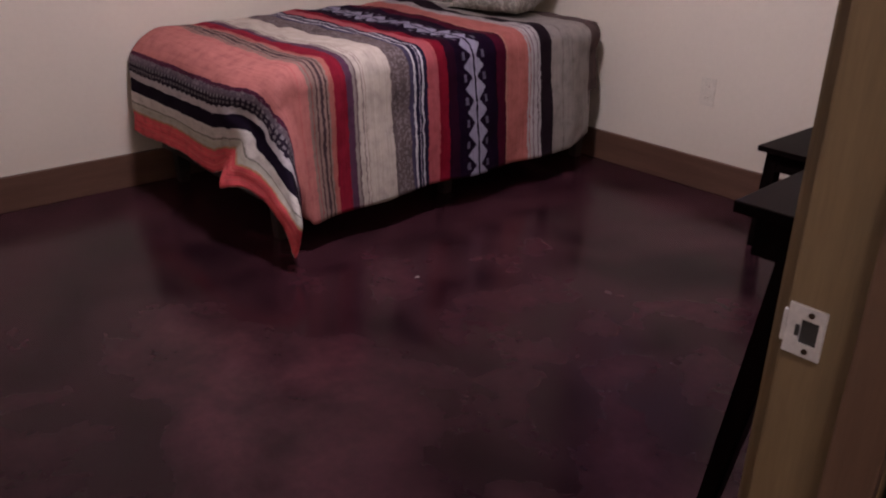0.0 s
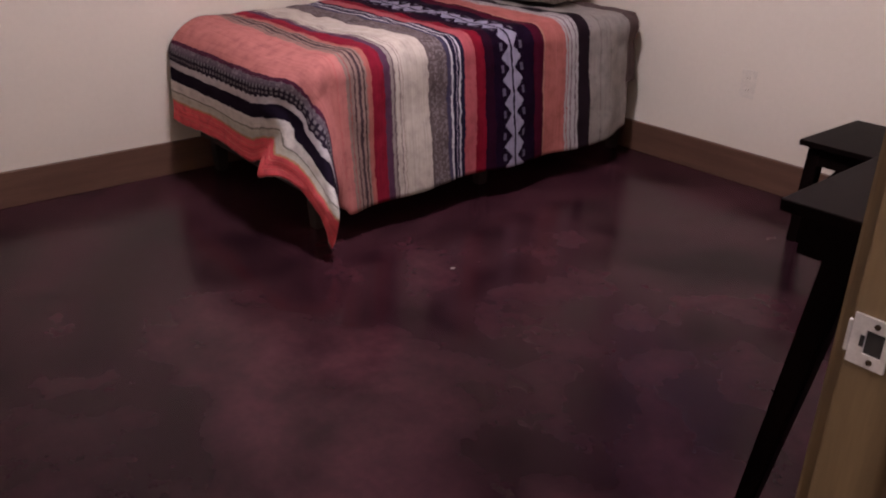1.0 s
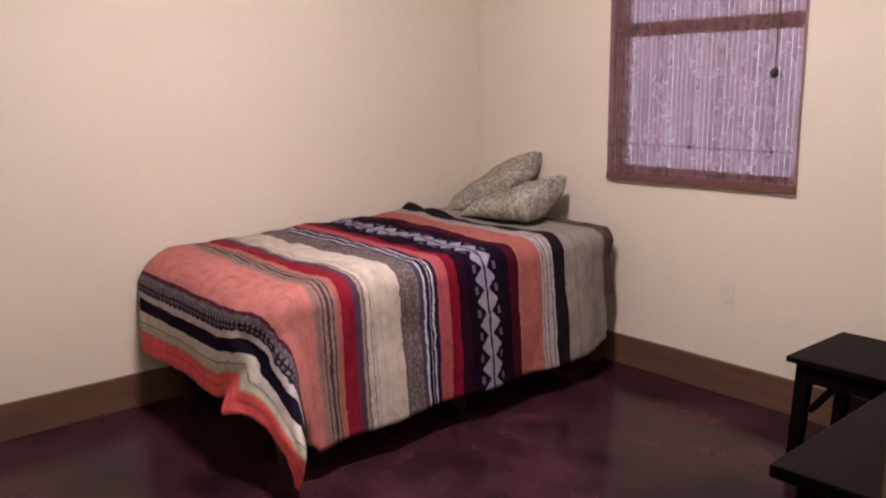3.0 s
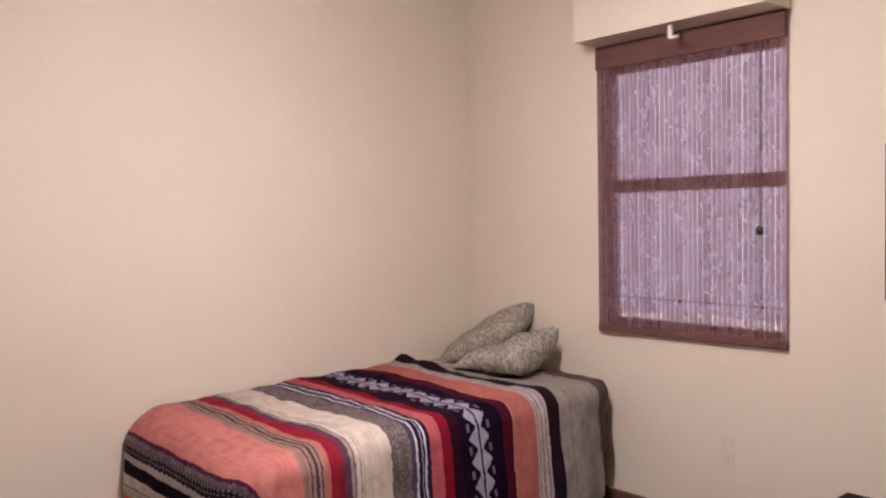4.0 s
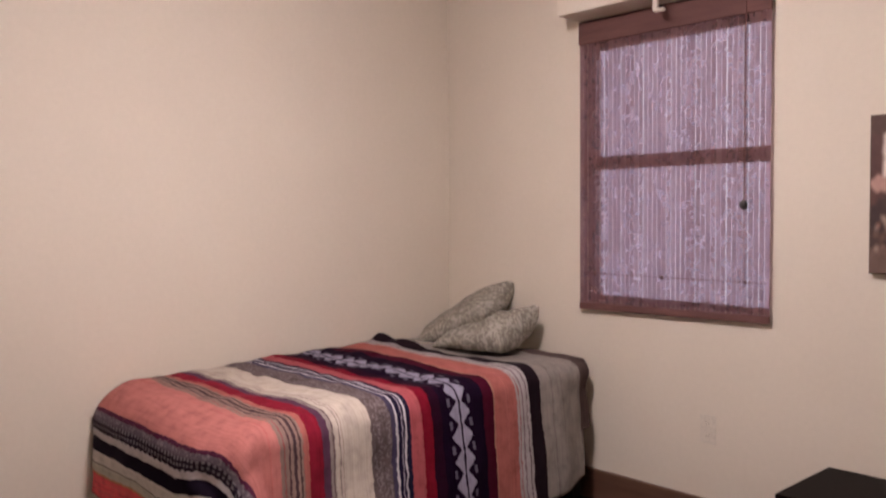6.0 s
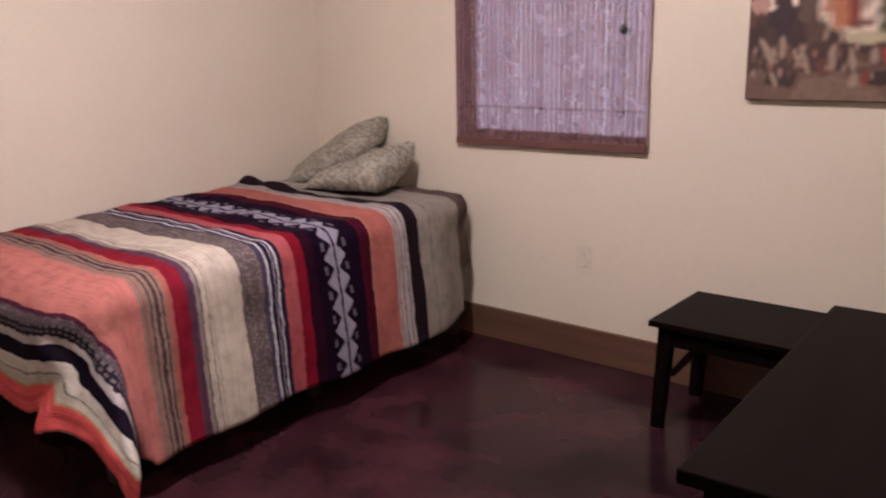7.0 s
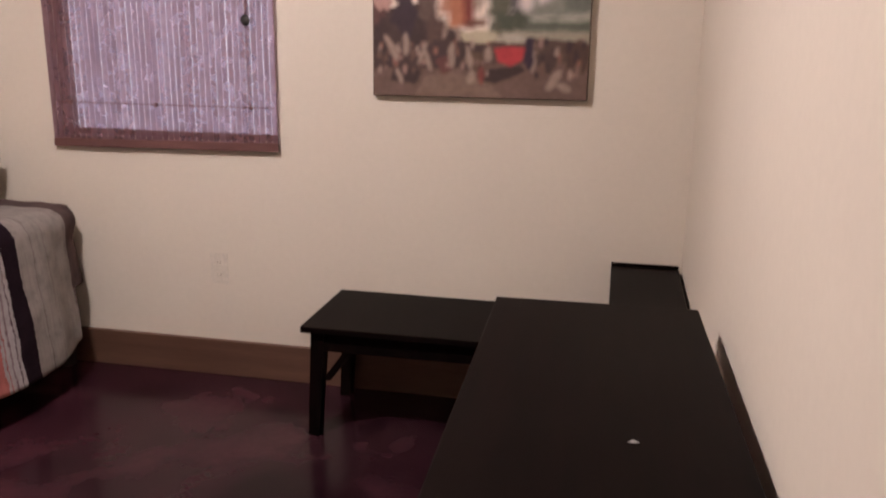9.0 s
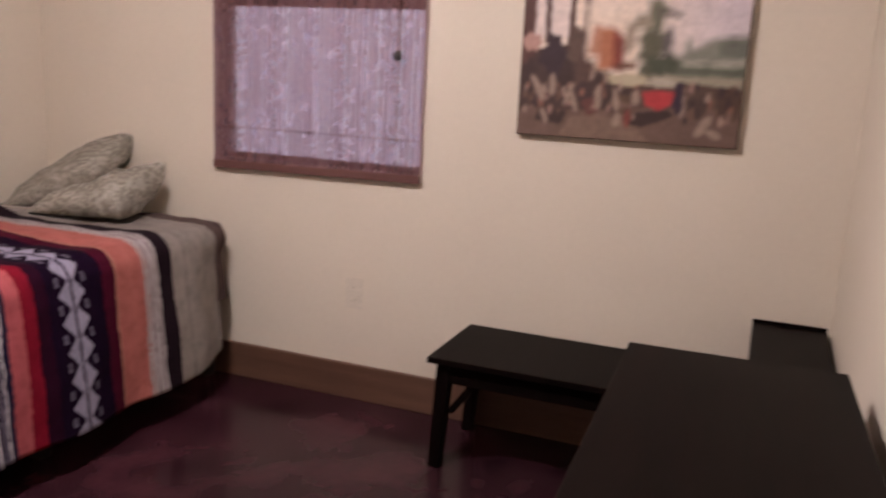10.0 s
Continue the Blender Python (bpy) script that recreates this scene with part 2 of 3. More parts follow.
def pillow_cloth():
    m, nt, b = nodes_of("pillow_cloth")
    sw = noise_node(nt, 26.0, 3.0, 0.5)
    sw.inputs["Distortion"].default_value = 2.2
    pat = ramp(nt, sw.outputs[0], [(0.42, (0.19, 0.172, 0.143)), (0.5, (0.225, 0.205, 0.172)), (0.56, (0.33, 0.305, 0.265))])
    nt.links.new(pat.outputs[0], b.inputs["Base Color"])
    b.inputs["Roughness"].default_value, b.inputs["Specular IOR Level"].default_value = 0.85, 0.2
    f = noise_node(nt, 140.0, 2.0)
    bump(nt, b, f.outputs[0], 0.25, 0.002)
    return m


pillow_damask = pillow_cloth()


def woven_shade():
    """Reed slat: thin enough for daylight to glow through, with open chinks between the fibres."""
    m, nt, b = nodes_of("woven_reed")
    out = nt.nodes["Material Output"]
    info = nt.nodes.new("ShaderNodeObjectInfo")
    fib = noise_node(nt, 1.0, 4.0, 0.7, (120.0, 10.0, 9.0))
    cross = noise_node(nt, 1.0, 3.0, 0.6, (40.0, 30.0, 42.0))
    shift = nt.nodes.new("ShaderNodeCombineXYZ")
    for slot, far in ((0, 40.0), (1, 27.0), (2, 91.0)):
        nt.links.new(calc(nt, "MULTIPLY", info.outputs["Random"], far), shift.inputs[slot])
    blotch = noise_node(nt, 1.0, 3.0, 0.6, (12.0, 12.0, 11.0))
    for tex in (fib, cross, blotch):
        nt.links.new(shift.outputs[0], tex.inputs[0].links[0].from_node.inputs["Location"])
    tone = ramp(nt, fib.outputs[0], [(0.3, (0.13, 0.055, 0.05)), (0.7, (0.24, 0.11, 0.095))])
    nt.links.new(tone.outputs[0], b.inputs["Base Color"])
    b.inputs["Roughness"].default_value = 0.7
    tr = nt.nodes.new("ShaderNodeBsdfTranslucent")
    glow = ramp(nt, info.outputs["Random"], [(0.0, (0.34, 0.24, 0.26)), (1.0, (0.62, 0.50, 0.52))])
    nt.links.new(glow.outputs[0], tr.inputs[0])
    clear = nt.nodes.new("ShaderNodeBsdfTransparent")
    clear.inputs[0].default_value = (0.95, 0.86, 0.98, 1)
    m1 = nt.nodes.new("ShaderNodeMixShader")
    m1.inputs[0].default_value = 0.35
    nt.links.new(b.outputs[0], m1.inputs[1])
    nt.links.new(tr.outputs[0], m1.inputs[2])
    chink = ramp(nt, calc(nt, "ADD", calc(nt, "MULTIPLY", fib.outputs[0], 0.40), calc(nt, "MULTIPLY", cross.outputs[0], 0.60)),
                 [(0.34, (0.33, 0.33, 0.33)), (0.50, (0.42, 0.42, 0.42)), (0.66, (0.52, 0.52, 0.52))])
    dense = ramp(nt, blotch.outputs[0], [(0.3, (0.80, 0.80, 0.80)), (0.7, (1.10, 1.10, 1.10))])
    m2 = nt.nodes.new("ShaderNodeMixShader")
    nt.links.new(calc(nt, "MULTIPLY", chink.outputs[0], dense.outputs[0]), m2.inputs[0])
    nt.links.new(m1.outputs[0], m2.inputs[1])
    nt.links.new(clear.outputs[0], m2.inputs[2])
    nt.links.new(m2.outputs[0], out.inputs[0])
    return m


reed = woven_shade()
shade_cloth = surface("shade_cloth", (0.085, 0.032, 0.03), (0.14, 0.06, 0.052), 9.0, 0.8, 130, (0.4, 1, 3.0), 0.25, 0.002)


def pane_glass():
    m, nt, b = nodes_of("pane_glass")
    b.inputs["Base Color"].default_value = (0.95, 0.97, 0.98, 1)
    b.inputs["Roughness"].default_value, b.inputs["IOR"].default_value = 0.02, 1.45
    b.inputs["Transmission Weight"].default_value = 1.0
    return m


glass = pane_glass()


def lamp_glass(name, power):
    m, nt, b = nodes_of(name)
    b.inputs["Base Color"].default_value = (0.9, 0.85, 0.78, 1)
    b.inputs["Emission Color"].default_value = (1.0, 0.87, 0.88, 1)
    b.inputs["Emission Strength"].default_value = power
    return m


lit_glass = lamp_glass("lamp_glass", LAMP)
hall_glass = lamp_glass("hall_lamp_glass", HALL_LAMP)


def oil_paint():
    m, nt, b = nodes_of("oil_paint")
    at = nt.nodes.new("ShaderNodeAttribute")
    at.attribute_name = "pigment"
    n = noise_node(nt, 38.0, 4.0, 0.65)
    t = ramp(nt, n.outputs[0], [(0.3, (0.95, 0.95, 0.955)), (0.52, (1, 1, 1)), (0.72, (1.04, 1.035, 1.03))])
    deep = nt.nodes.new("ShaderNodeGamma")
    deep.inputs[1].default_value = 1.1
    nt.links.new(mix(nt, 1.0, at.outputs["Color"], t.outputs[0], "MULTIPLY"), deep.inputs[0])
    nt.links.new(deep.outputs[0], b.inputs["Base Color"])
    b.inputs["Roughness"].default_value, b.inputs["Specular IOR Level"].default_value = 0.6, 0.3
    bump(nt, b, n.outputs[0], 0.2, 0.001)
    return m


oil = oil_paint()


# ---- mesh helpers ----
def box(bm, x0, x1, y0, y1, z0, z1, bevel=0.0):
    """A box with optionally rounded edges, added to bm."""
    r = bmesh.ops.create_cube(bm, size=1.0)
    vs = r["verts"]
    bmesh.ops.scale(bm, vec=(x1 - x0, y1 - y0, z1 - z0), verts=vs)
    bmesh.ops.translate(bm, vec=((x0 + x1) / 2, (y0 + y1) / 2, (z0 + z1) / 2), verts=vs)
    if bevel:
        es = list({e for v in vs for e in v.link_edges})
        bmesh.ops.bevel(bm, geom=es, offset=bevel, segments=2, profile=0.6, affect="EDGES")
    return bm


def boxed(*dims, bevel=0.0):
    return box(bmesh.new(), *dims, bevel=bevel)


def prism(top, bottom):
    """A tapered bar between two rectangles, each (x0, x1, y0, y1, z)."""
    bm = bmesh.new()
    rings = []
    for x0, x1, y0, y1, z in (bottom, top):
        rings.append([bm.verts.new(c) for c in ((x0, y0, z), (x1, y0, z), (x1, y1, z), (x0, y1, z))])
    lo, hi = rings
    bm.faces.new(lo[::-1])
    bm.faces.new(hi)
    for i in range(4):
        bm.faces.new((lo[i], lo[(i + 1) % 4], hi[(i + 1) % 4], hi[i]))
    bmesh.ops.bevel(bm, geom=bm.edges[:], offset=0.003, segments=2, affect="EDGES")
    return bm


def lathe(profile, n=28, bm=None):
    """Turns (radius, height) pairs round the z axis."""
    bm = bm or bmesh.new()
    rings = []
    for r, z in profile:
        rings.append([bm.verts.new((r * math.cos(2 * math.pi * i / n), r * math.sin(2 * math.pi * i / n), z)) for i in range(n)])
    for a, b in zip(rings, rings[1:]):
        for i in range(n):
            bm.faces.new((a[i], a[(i + 1) % n], b[(i + 1) % n], b[i]))
    bm.faces.new(rings[0][::-1])
    bm.faces.new(rings[-1])
    return bm


def turned(bm, m):
    bmesh.ops.transform(bm, matrix=m, verts=bm.verts[:])
    return bm


def mesh_of(name, bm, material, smooth=False):
    bmesh.ops.recalc_face_normals(bm, faces=bm.faces[:])
    me = bpy.data.meshes.new(name)
    for f in bm.faces:
        f.smooth = smooth
    bm.to_mesh(me)
    bm.free()
    me.materials.append(material)
    return me


def part(name, bm, material, parent=None, label="", smooth=False, at=None):
    """Links a bmesh as one mesh object, under its thing or part if one is given."""
    ob = new(name, mesh_of(name, bm, material, smooth))
    if at is not None:
        ob.matrix_basis = at
    ob.parent = parent
    return tagged(ob, label)


def thing(name, label, category, group="", kind="", at=None):
    ob = new(name)
    ob.empty_display_size = 0.1
    if at is not None:
        ob.matrix_basis = at
    return tagged(ob, label, category, group, kind)


def structure(name, bm, material, label, category, smooth=False):
    return tagged(part(name, bm, material, smooth=smooth), label, category, kind="structure")


# ---- the room ----
structure("ground", boxed(-60, 60, -60, 60, -0.5, -0.3), gravel, "dry pale gravel ground outside the house", "ground")
structure("floor", boxed(-TH, HALL, YS - TH, TH, -0.2, 0.0), floor_stain, "glossy acid-stained concrete floor, mottled maroon and umber", "floor")
structure("ceiling", boxed(-TH, HALL + TH, YS - TH, TH, ZC, ZC + 0.15), ceiling_paint, "smooth off-white painted ceiling", "ceiling")
structure("wall_west", boxed(-TH, 0, YS - TH, TH, 0.0, ZC), wall_paint, "plain cream painted wall beside the bed", "wall")
structure("wall_south", boxed(0, HALL, YS - TH, YS, 0.0, ZC), wall_paint, "plain cream painted wall", "wall")
bm = bmesh.new()
box(bm, 0, WX0, 0, TH, 0, ZC), box(bm, WX1, HALL, 0, TH, 0, ZC)
box(bm, WX0, WX1, 0, TH, 0, WZ0), box(bm, WX0, WX1, 0, TH, WZ1, ZC)
structure("wall_north", bm, wall_paint, "cream painted wall with a window opening", "wall")
bm = bmesh.new()
JT = 0.03
box(bm, XR, XR + 0.12, DOOR_N + JT, 0, 0, ZC), box(bm, XR, XR + 0.12, YS, DOOR_S - JT, 0, ZC)
box(bm, XR, XR + 0.12, DOOR_S - JT, DOOR_N + JT, DOOR_H + JT, ZC)
structure("wall_east", bm, wall_paint, "cream painted wall with a doorway", "wall")
structure("wall_hall", boxed(HALL, HALL + TH, YS - TH, TH, 0, ZC), wall_paint, "plain cream painted wall of the passage", "wall")

bm = bmesh.new()
box(bm, 0.90, 1.787, -0.187, 0.0, 2.135, ZC, 0.004)
structure("window_bulkhead", bm, wall_paint, "cream painted plaster box above the window, up to the ceiling", "bulkhead")

BH, BT = 0.14, 0.018
base = thing("baseboard", "flat brown-stained wooden baseboard along the walls", "baseboard", kind="structure")
part("baseboard_run", boxed(BT, XR, -BT, 0, 0, BH, bevel=0.003), trim_wood, base)
part("baseboard_run", boxed(0, BT, YS + BT, -BT - 0.002, 0, BH, bevel=0.003), trim_wood, base)
part("baseboard_run", boxed(XR - BT, XR, DOOR_N + 0.077, -BT - 0.002, 0, BH, bevel=0.003), trim_wood, base)
part("baseboard_run", boxed(BT, XR, YS, YS + BT, 0, BH, bevel=0.003), trim_wood, base)

# doorway: lining, stop, casing, strike plate
door = thing("doorway", "open doorway lined with oiled pine, with a steel strike plate", "doorway", kind="structure")
part("jamb", boxed(XR + 0.007, XR + 0.088, DOOR_N, DOOR_N + JT, 0, DOOR_H + JT, bevel=0.002), jamb_wood, door)
part("outer_jamb", boxed(XR + 0.092, XR + 0.137, DOOR_N + 0.003, DOOR_N + JT, 0, DOOR_H + JT, bevel=0.002), grey_paint, door, "grey-green painted outer jamb")
part("jamb", boxed(XR + 0.007, XR + 0.137, DOOR_S - JT, DOOR_S, 0, DOOR_H + JT, bevel=0.002), jamb_wood, door)
part("head_jamb", boxed(XR + 0.007, XR + 0.137, DOOR_S, DOOR_N, DOOR_H, DOOR_H + JT, bevel=0.002), jamb_wood, door)
part("door_stop", boxed(XR + 0.056, XR + 0.088, DOOR_N - 0.010, DOOR_N, 0, DOOR_H, bevel=0.002), stop_wood, door, "reddish brown door stop")
part("door_stop", boxed(XR + 0.056, XR + 0.09, DOOR_S, DOOR_S + 0.012, 0, DOOR_H, bevel=0.002), jamb_wood, door)
for y0, y1 in ((DOOR_N + 0.012, DOOR_N + 0.075), (DOOR_S - 0.075, DOOR_S - 0.012)):
    part("casing", boxed(XR - 0.006, XR + 0.0065, y0, y1, 0, DOOR_H + 0.07, bevel=0.003), jamb_wood, door)
part("casing", boxed(XR - 0.006, XR + 0.0065, DOOR_S - 0.0118, DOOR_N + 0.0118, DOOR_H + 0.012, DOOR_H + 0.07, bevel=0.003), jamb_wood, door)


def strike_plate(x0, x1, y, z0, z1, parent):
    """A thin plate let into the jamb, with a latch hole and two screws."""
    xm, zm = (x0 + x1) / 2 + 0.0028, (z0 + z1) / 2
    hx, hz = 0.0058, 0.0085
    bm = bmesh.new()
    box(bm, x0, xm - hx, y - 0.0022, y, z0, z1), box(bm, xm + hx, x1, y - 0.0022, y, z0, z1)
    box(bm, xm - hx, xm + hx, y - 0.0022, y, z0, zm - hz), box(bm, xm - hx, xm + hx, y - 0.0022, y, zm + hz, z1)
    plate = part("strike_plate", bm, plate_steel, parent, "bright steel strike plate")
    part("latch_hole", boxed(xm - hx, xm + hx, y - 0.0008, y - 0.0004, zm - hz, zm + hz), slot_black, plate)
    # the lip that leads the latch in, rolled round the jamb's edge, and a notch beside the hole
    part("lip", boxed(x0 - 0.0035, x0 - 0.0002, y - 0.0018, y + 0.004, z0 + 0.006, z1 - 0.006, bevel=0.0012), plate_steel, plate)
    part("notch", boxed(xm - hx - 0.003, xm - hx - 0.0002, y - 0.0027, y - 0.0022, zm - 0.004, zm + 0.004), slot_black, plate)
    for z in (z0 + 0.0045, z1 - 0.0045):
        s = lathe([(0.0020, 0), (0.0020, 0.0008), (0.0010, 0.0011)], 12)
        part("screw", turned(s, pose(xm, y - 0.0022, z, 90)), brass_dark, plate)


strike_plate(XR + 0.0098, XR + 0.0345, DOOR_N, 0.9345, 0.9695, door)

# window: sashes and panes behind the shade
win = thing("window_1", "brown-framed sash window behind a woven shade", "window", kind="structure")
yo0, yo1 = 0.045, 0.085
for x0, x1 in ((WX0, WX0 + 0.014), (WX1 - 0.016, WX1)):
    part("stile", boxed(x0, x1, yo0, yo1, WZ0, WZ1, bevel=0.003), sash_paint, win)
for z0, z1 in ((WZ0, WZ0 + 0.02), (1.482, 1.540), (WZ1 - 0.03, WZ1)):
    part("rail", boxed(WX0 + 0.014, WX1 - 0.016, yo0, yo1, z0, z1, bevel=0.003), sash_paint, win)
for z0, z1 in ((WZ0 + 0.02, 1.482), (1.540, WZ1 - 0.03)):
    p = part("pane", boxed(WX0 + 0.014, WX1 - 0.016, 0.062, 0.066, z0, z1), glass, win)
    p.visible_shadow = False
part("window_sill", boxed(WX0, WX1, 0.0, TH + 0.03, WZ0 - 0.02, WZ0 - 0.001, bevel=0.003), sash_paint, win)

# emission on an added board stands in for daylight behind the shade
def daylight_glow():
    m, nt, b = nodes_of("daylight_glow_board")
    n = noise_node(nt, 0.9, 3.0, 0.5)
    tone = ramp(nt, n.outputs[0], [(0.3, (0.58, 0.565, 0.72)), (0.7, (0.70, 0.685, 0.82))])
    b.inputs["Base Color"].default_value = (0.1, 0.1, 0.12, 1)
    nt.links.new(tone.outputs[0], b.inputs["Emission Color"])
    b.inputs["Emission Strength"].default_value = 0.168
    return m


structure("backdrop", boxed(-14, 16, 9.0, 9.1, -0.29, 9), daylight_glow(), "glowing board added beyond the window in place of pale hazy daylight", "backdrop")

# woven shade in front of the opening
SX0, SX1, SZ0, SZ1, SY = 0.894, 1.781, 0.858, 2.132, -0.022
HEM_RISE = 0.012           # the hem hangs a little higher at its east end
shade = thing("window_shade", "lowered reddish-brown woven reed shade, daylight glowing through it", "window shade")
part("valance", boxed(SX0, SX1, SY - 0.012, SY + 0.008, SZ1 - 0.10, SZ1, bevel=0.003), shade_cloth, shade, "dark brown cloth valance")
hem = boxed(SX0, SX1, SY - 0.006, SY + 0.006, SZ0, SZ0 + 0.030, bevel=0.003)
for v in hem.verts:
    v.co.z += HEM_RISE * (v.co.x - SX0) / (SX1 - SX0)
part("bottom_bar", hem, shade_cloth, shade)
N_REED = 40
step = (SX1 - SX0) / N_REED
reed_mesh = mesh_of("reed", boxed(-step * 0.460, step * 0.460, -0.0008, 0.0008, -0.010, SZ1 - SZ0 - 0.128, bevel=0.0), reed)
rng = random.Random(4)
for i in range(N_REED):
    r = new("reed", reed_mesh)
    r.location = (SX0 + step * (i + 0.5), SY + rng.uniform(-0.0012, 0.0012), SZ0 + 0.028)
    r.parent = shade
cord = bmesh.new()
box(cord, 1.686, 1.690, SY - 0.022, SY - 0.018, 1.33, SZ1 - 0.06)
part("cord", cord, shade_cloth, shade)
part("batten", boxed(SX0 + 0.03, SX1 - 0.01, SY - 0.0045, SY - 0.0025, 1.020, 1.0235), shade_cloth, shade)
for kx in (0.985, 1.325, 1.688):
    part("cord_knot", turned(lathe([(0.003, 0.008), (0.007, 0.003), (0.007, -0.003), (0.003, -0.008)], 10), pose(kx, SY - 0.010, 1.022)), shade_cloth, shade, "", True)
part("cord_tail", boxed(1.6870, 1.6890, SY - 0.022, SY - 0.020, 1.03, 1.30), shade_cloth, shade)
part("cord_knob", turned(lathe([(0.005, 0.018), (0.013, 0.011), (0.016, 0), (0.013, -0.012), (0.005, -0.018)], 16), pose(1.688, SY - 0.026, 1.316)),
     slot_black, shade, "small dark wooden cord knob", True)
part("bracket", boxed(1.352, 1.372, -0.150, -0.132, 2.085, 2.135, bevel=0.004), white_plastic, shade, "white plastic bracket")
part("bracket", boxed(1.356, 1.400, -0.150, -0.128, 2.078, 2.092, bevel=0.004), white_plastic, shade, "white plastic bracket")

# outlet
outlet = thing("wall_outlet", "cream plastic double power outlet low on the wall", "outlet")
ox, oz = 1.520, 0.421
part("cover_plate", boxed(ox - 0.035, ox + 0.035, -0.0032, 0, oz - 0.058, oz + 0.058, bevel=0.0012), white_plastic, outlet)
for dz in (-0.024, 0.024):
    sock = part("socket", boxed(ox - 0.017, ox + 0.017, -0.0042, -0.0032, oz + dz - 0.014, oz + dz + 0.014, bevel=0.0004), white_plastic, outlet)
    for dx in (-0.006, 0.006):
        part("slot", boxed(ox + dx - 0.0008, ox + dx + 0.0008, -0.0045, -0.0042, oz + dz - 0.004, oz + dz + 0.006), jamb_wood, sock)

# ---- ceiling fan with a lit bowl ----
FX, FY, FD = 1.70, -1.70, 0.042        # centre of the fan and how far it hangs down
fan = thing("ceiling_fan", "dark ceiling fan at rest with a lit glass bowl", "ceiling fan", at=pose(FX, FY, -FD))
part("canopy", lathe([(0.02, ZC + FD - 0.07), (0.06, ZC + FD - 0.055), (0.075, ZC + FD)]), brass_dark, fan, "", True)
part("rod", lathe([(0.013, 2.505), (0.013, ZC + FD - 0.06)], 14), brass_dark, fan, "", True)
part("motor", lathe([(0.06, 2.395), (0.13, 2.405), (0.15, 2.435), (0.14, 2.485), (0.05, 2.51)]), brass_dark, fan, "", True)
for i in range(3):
    a = 120 * i + 100.5
    bl = bmesh.new()
    box(bl, 0.19, 0.545, -0.070, 0.070, -0.004, 0.004)
    tips = [e for e in bl.edges if abs(e.verts[0].co.z - e.verts[1].co.z) > 0.005 and e.verts[0].co.x > 0.5]
    bmesh.ops.bevel(bl, geom=tips, offset=0.05, segments=5, profile=0.5, affect="EDGES")
    blade = part("blade", bl, blade_wood, fan, "dark wooden blade", at=pose(0, 0, 2.425, 8, 0, a))
    part("blade_arm", boxed(0.12, 0.235, -0.018, 0.018, -0.010, -0.004, bevel=0.002), brass_dark, blade)
part("light_kit", lathe([(0.114, 2.369), (0.117, 2.346), (0.122, 2.346), (0.126, 2.372), (0.124, 2.384), (0.06, 2.395)]), brass_dark, fan, "", True)
part("bowl", lathe([(0.02, 2.268), (0.06, 2.278), (0.092, 2.308), (0.108, 2.343), (0.112, 2.368)]), lit_glass, fan, "frosted glass bowl, lit", True)

hall_light = thing("hall_ceiling_light", "round frosted ceiling light in the passage, lit", "ceiling light", at=pose(3.95, -3.35, 0))
part("rim", lathe([(0.15, ZC - 0.03), (0.155, ZC - 0.02), (0.155, ZC)]), white_plastic, hall_light, "", True)
part("diffuser", lathe([(0.05, ZC - 0.085), (0.10, ZC - 0.07), (0.14, ZC - 0.032)]), hall_glass, hall_light, "frosted glass diffuser", True)

# ---- bed ----
bed = thing("bed", "single bed on a low dark base, pushed into the corner", "bed")
part("mattress", boxed(0.03, 0.925, -1.735, -0.05, 0.42, 0.612, bevel=0.075), sheet_cloth, bed, "pale grey mattress", True)
part("box_spring", boxed(0.035, 0.925, -1.77, -0.05, 0.235, 0.418, bevel=0.02), bed_wood, bed, "", True)
part("bed_frame", boxed(0.03, 0.93, -1.78, -0.05, 0.15, 0.233, bevel=0.006), bed_wood, bed, "dark bed frame")
for x in (0.05, 0.86):
    for y in (-1.75, -0.95, -0.10):
        part("leg", prism((x, x + 0.06, y, y + 0.06, 0.15), (x + 0.008, x + 0.052, y + 0.008, y + 0.052, 0.0)), bed_wood, bed)

TOP, XE, YE = 0.657, 0.955, 1.70        # top, and where the cloth begins to fall at the side and the foot


def roll_over(d, rad):
    """How far out and how far down a cloth goes that runs d past a rounded edge."""
    q = d / rad
    if q < math.pi / 2:
        return rad * math.sin(q), rad * (1 - math.cos(q))
    return rad, rad + d - rad * math.pi / 2


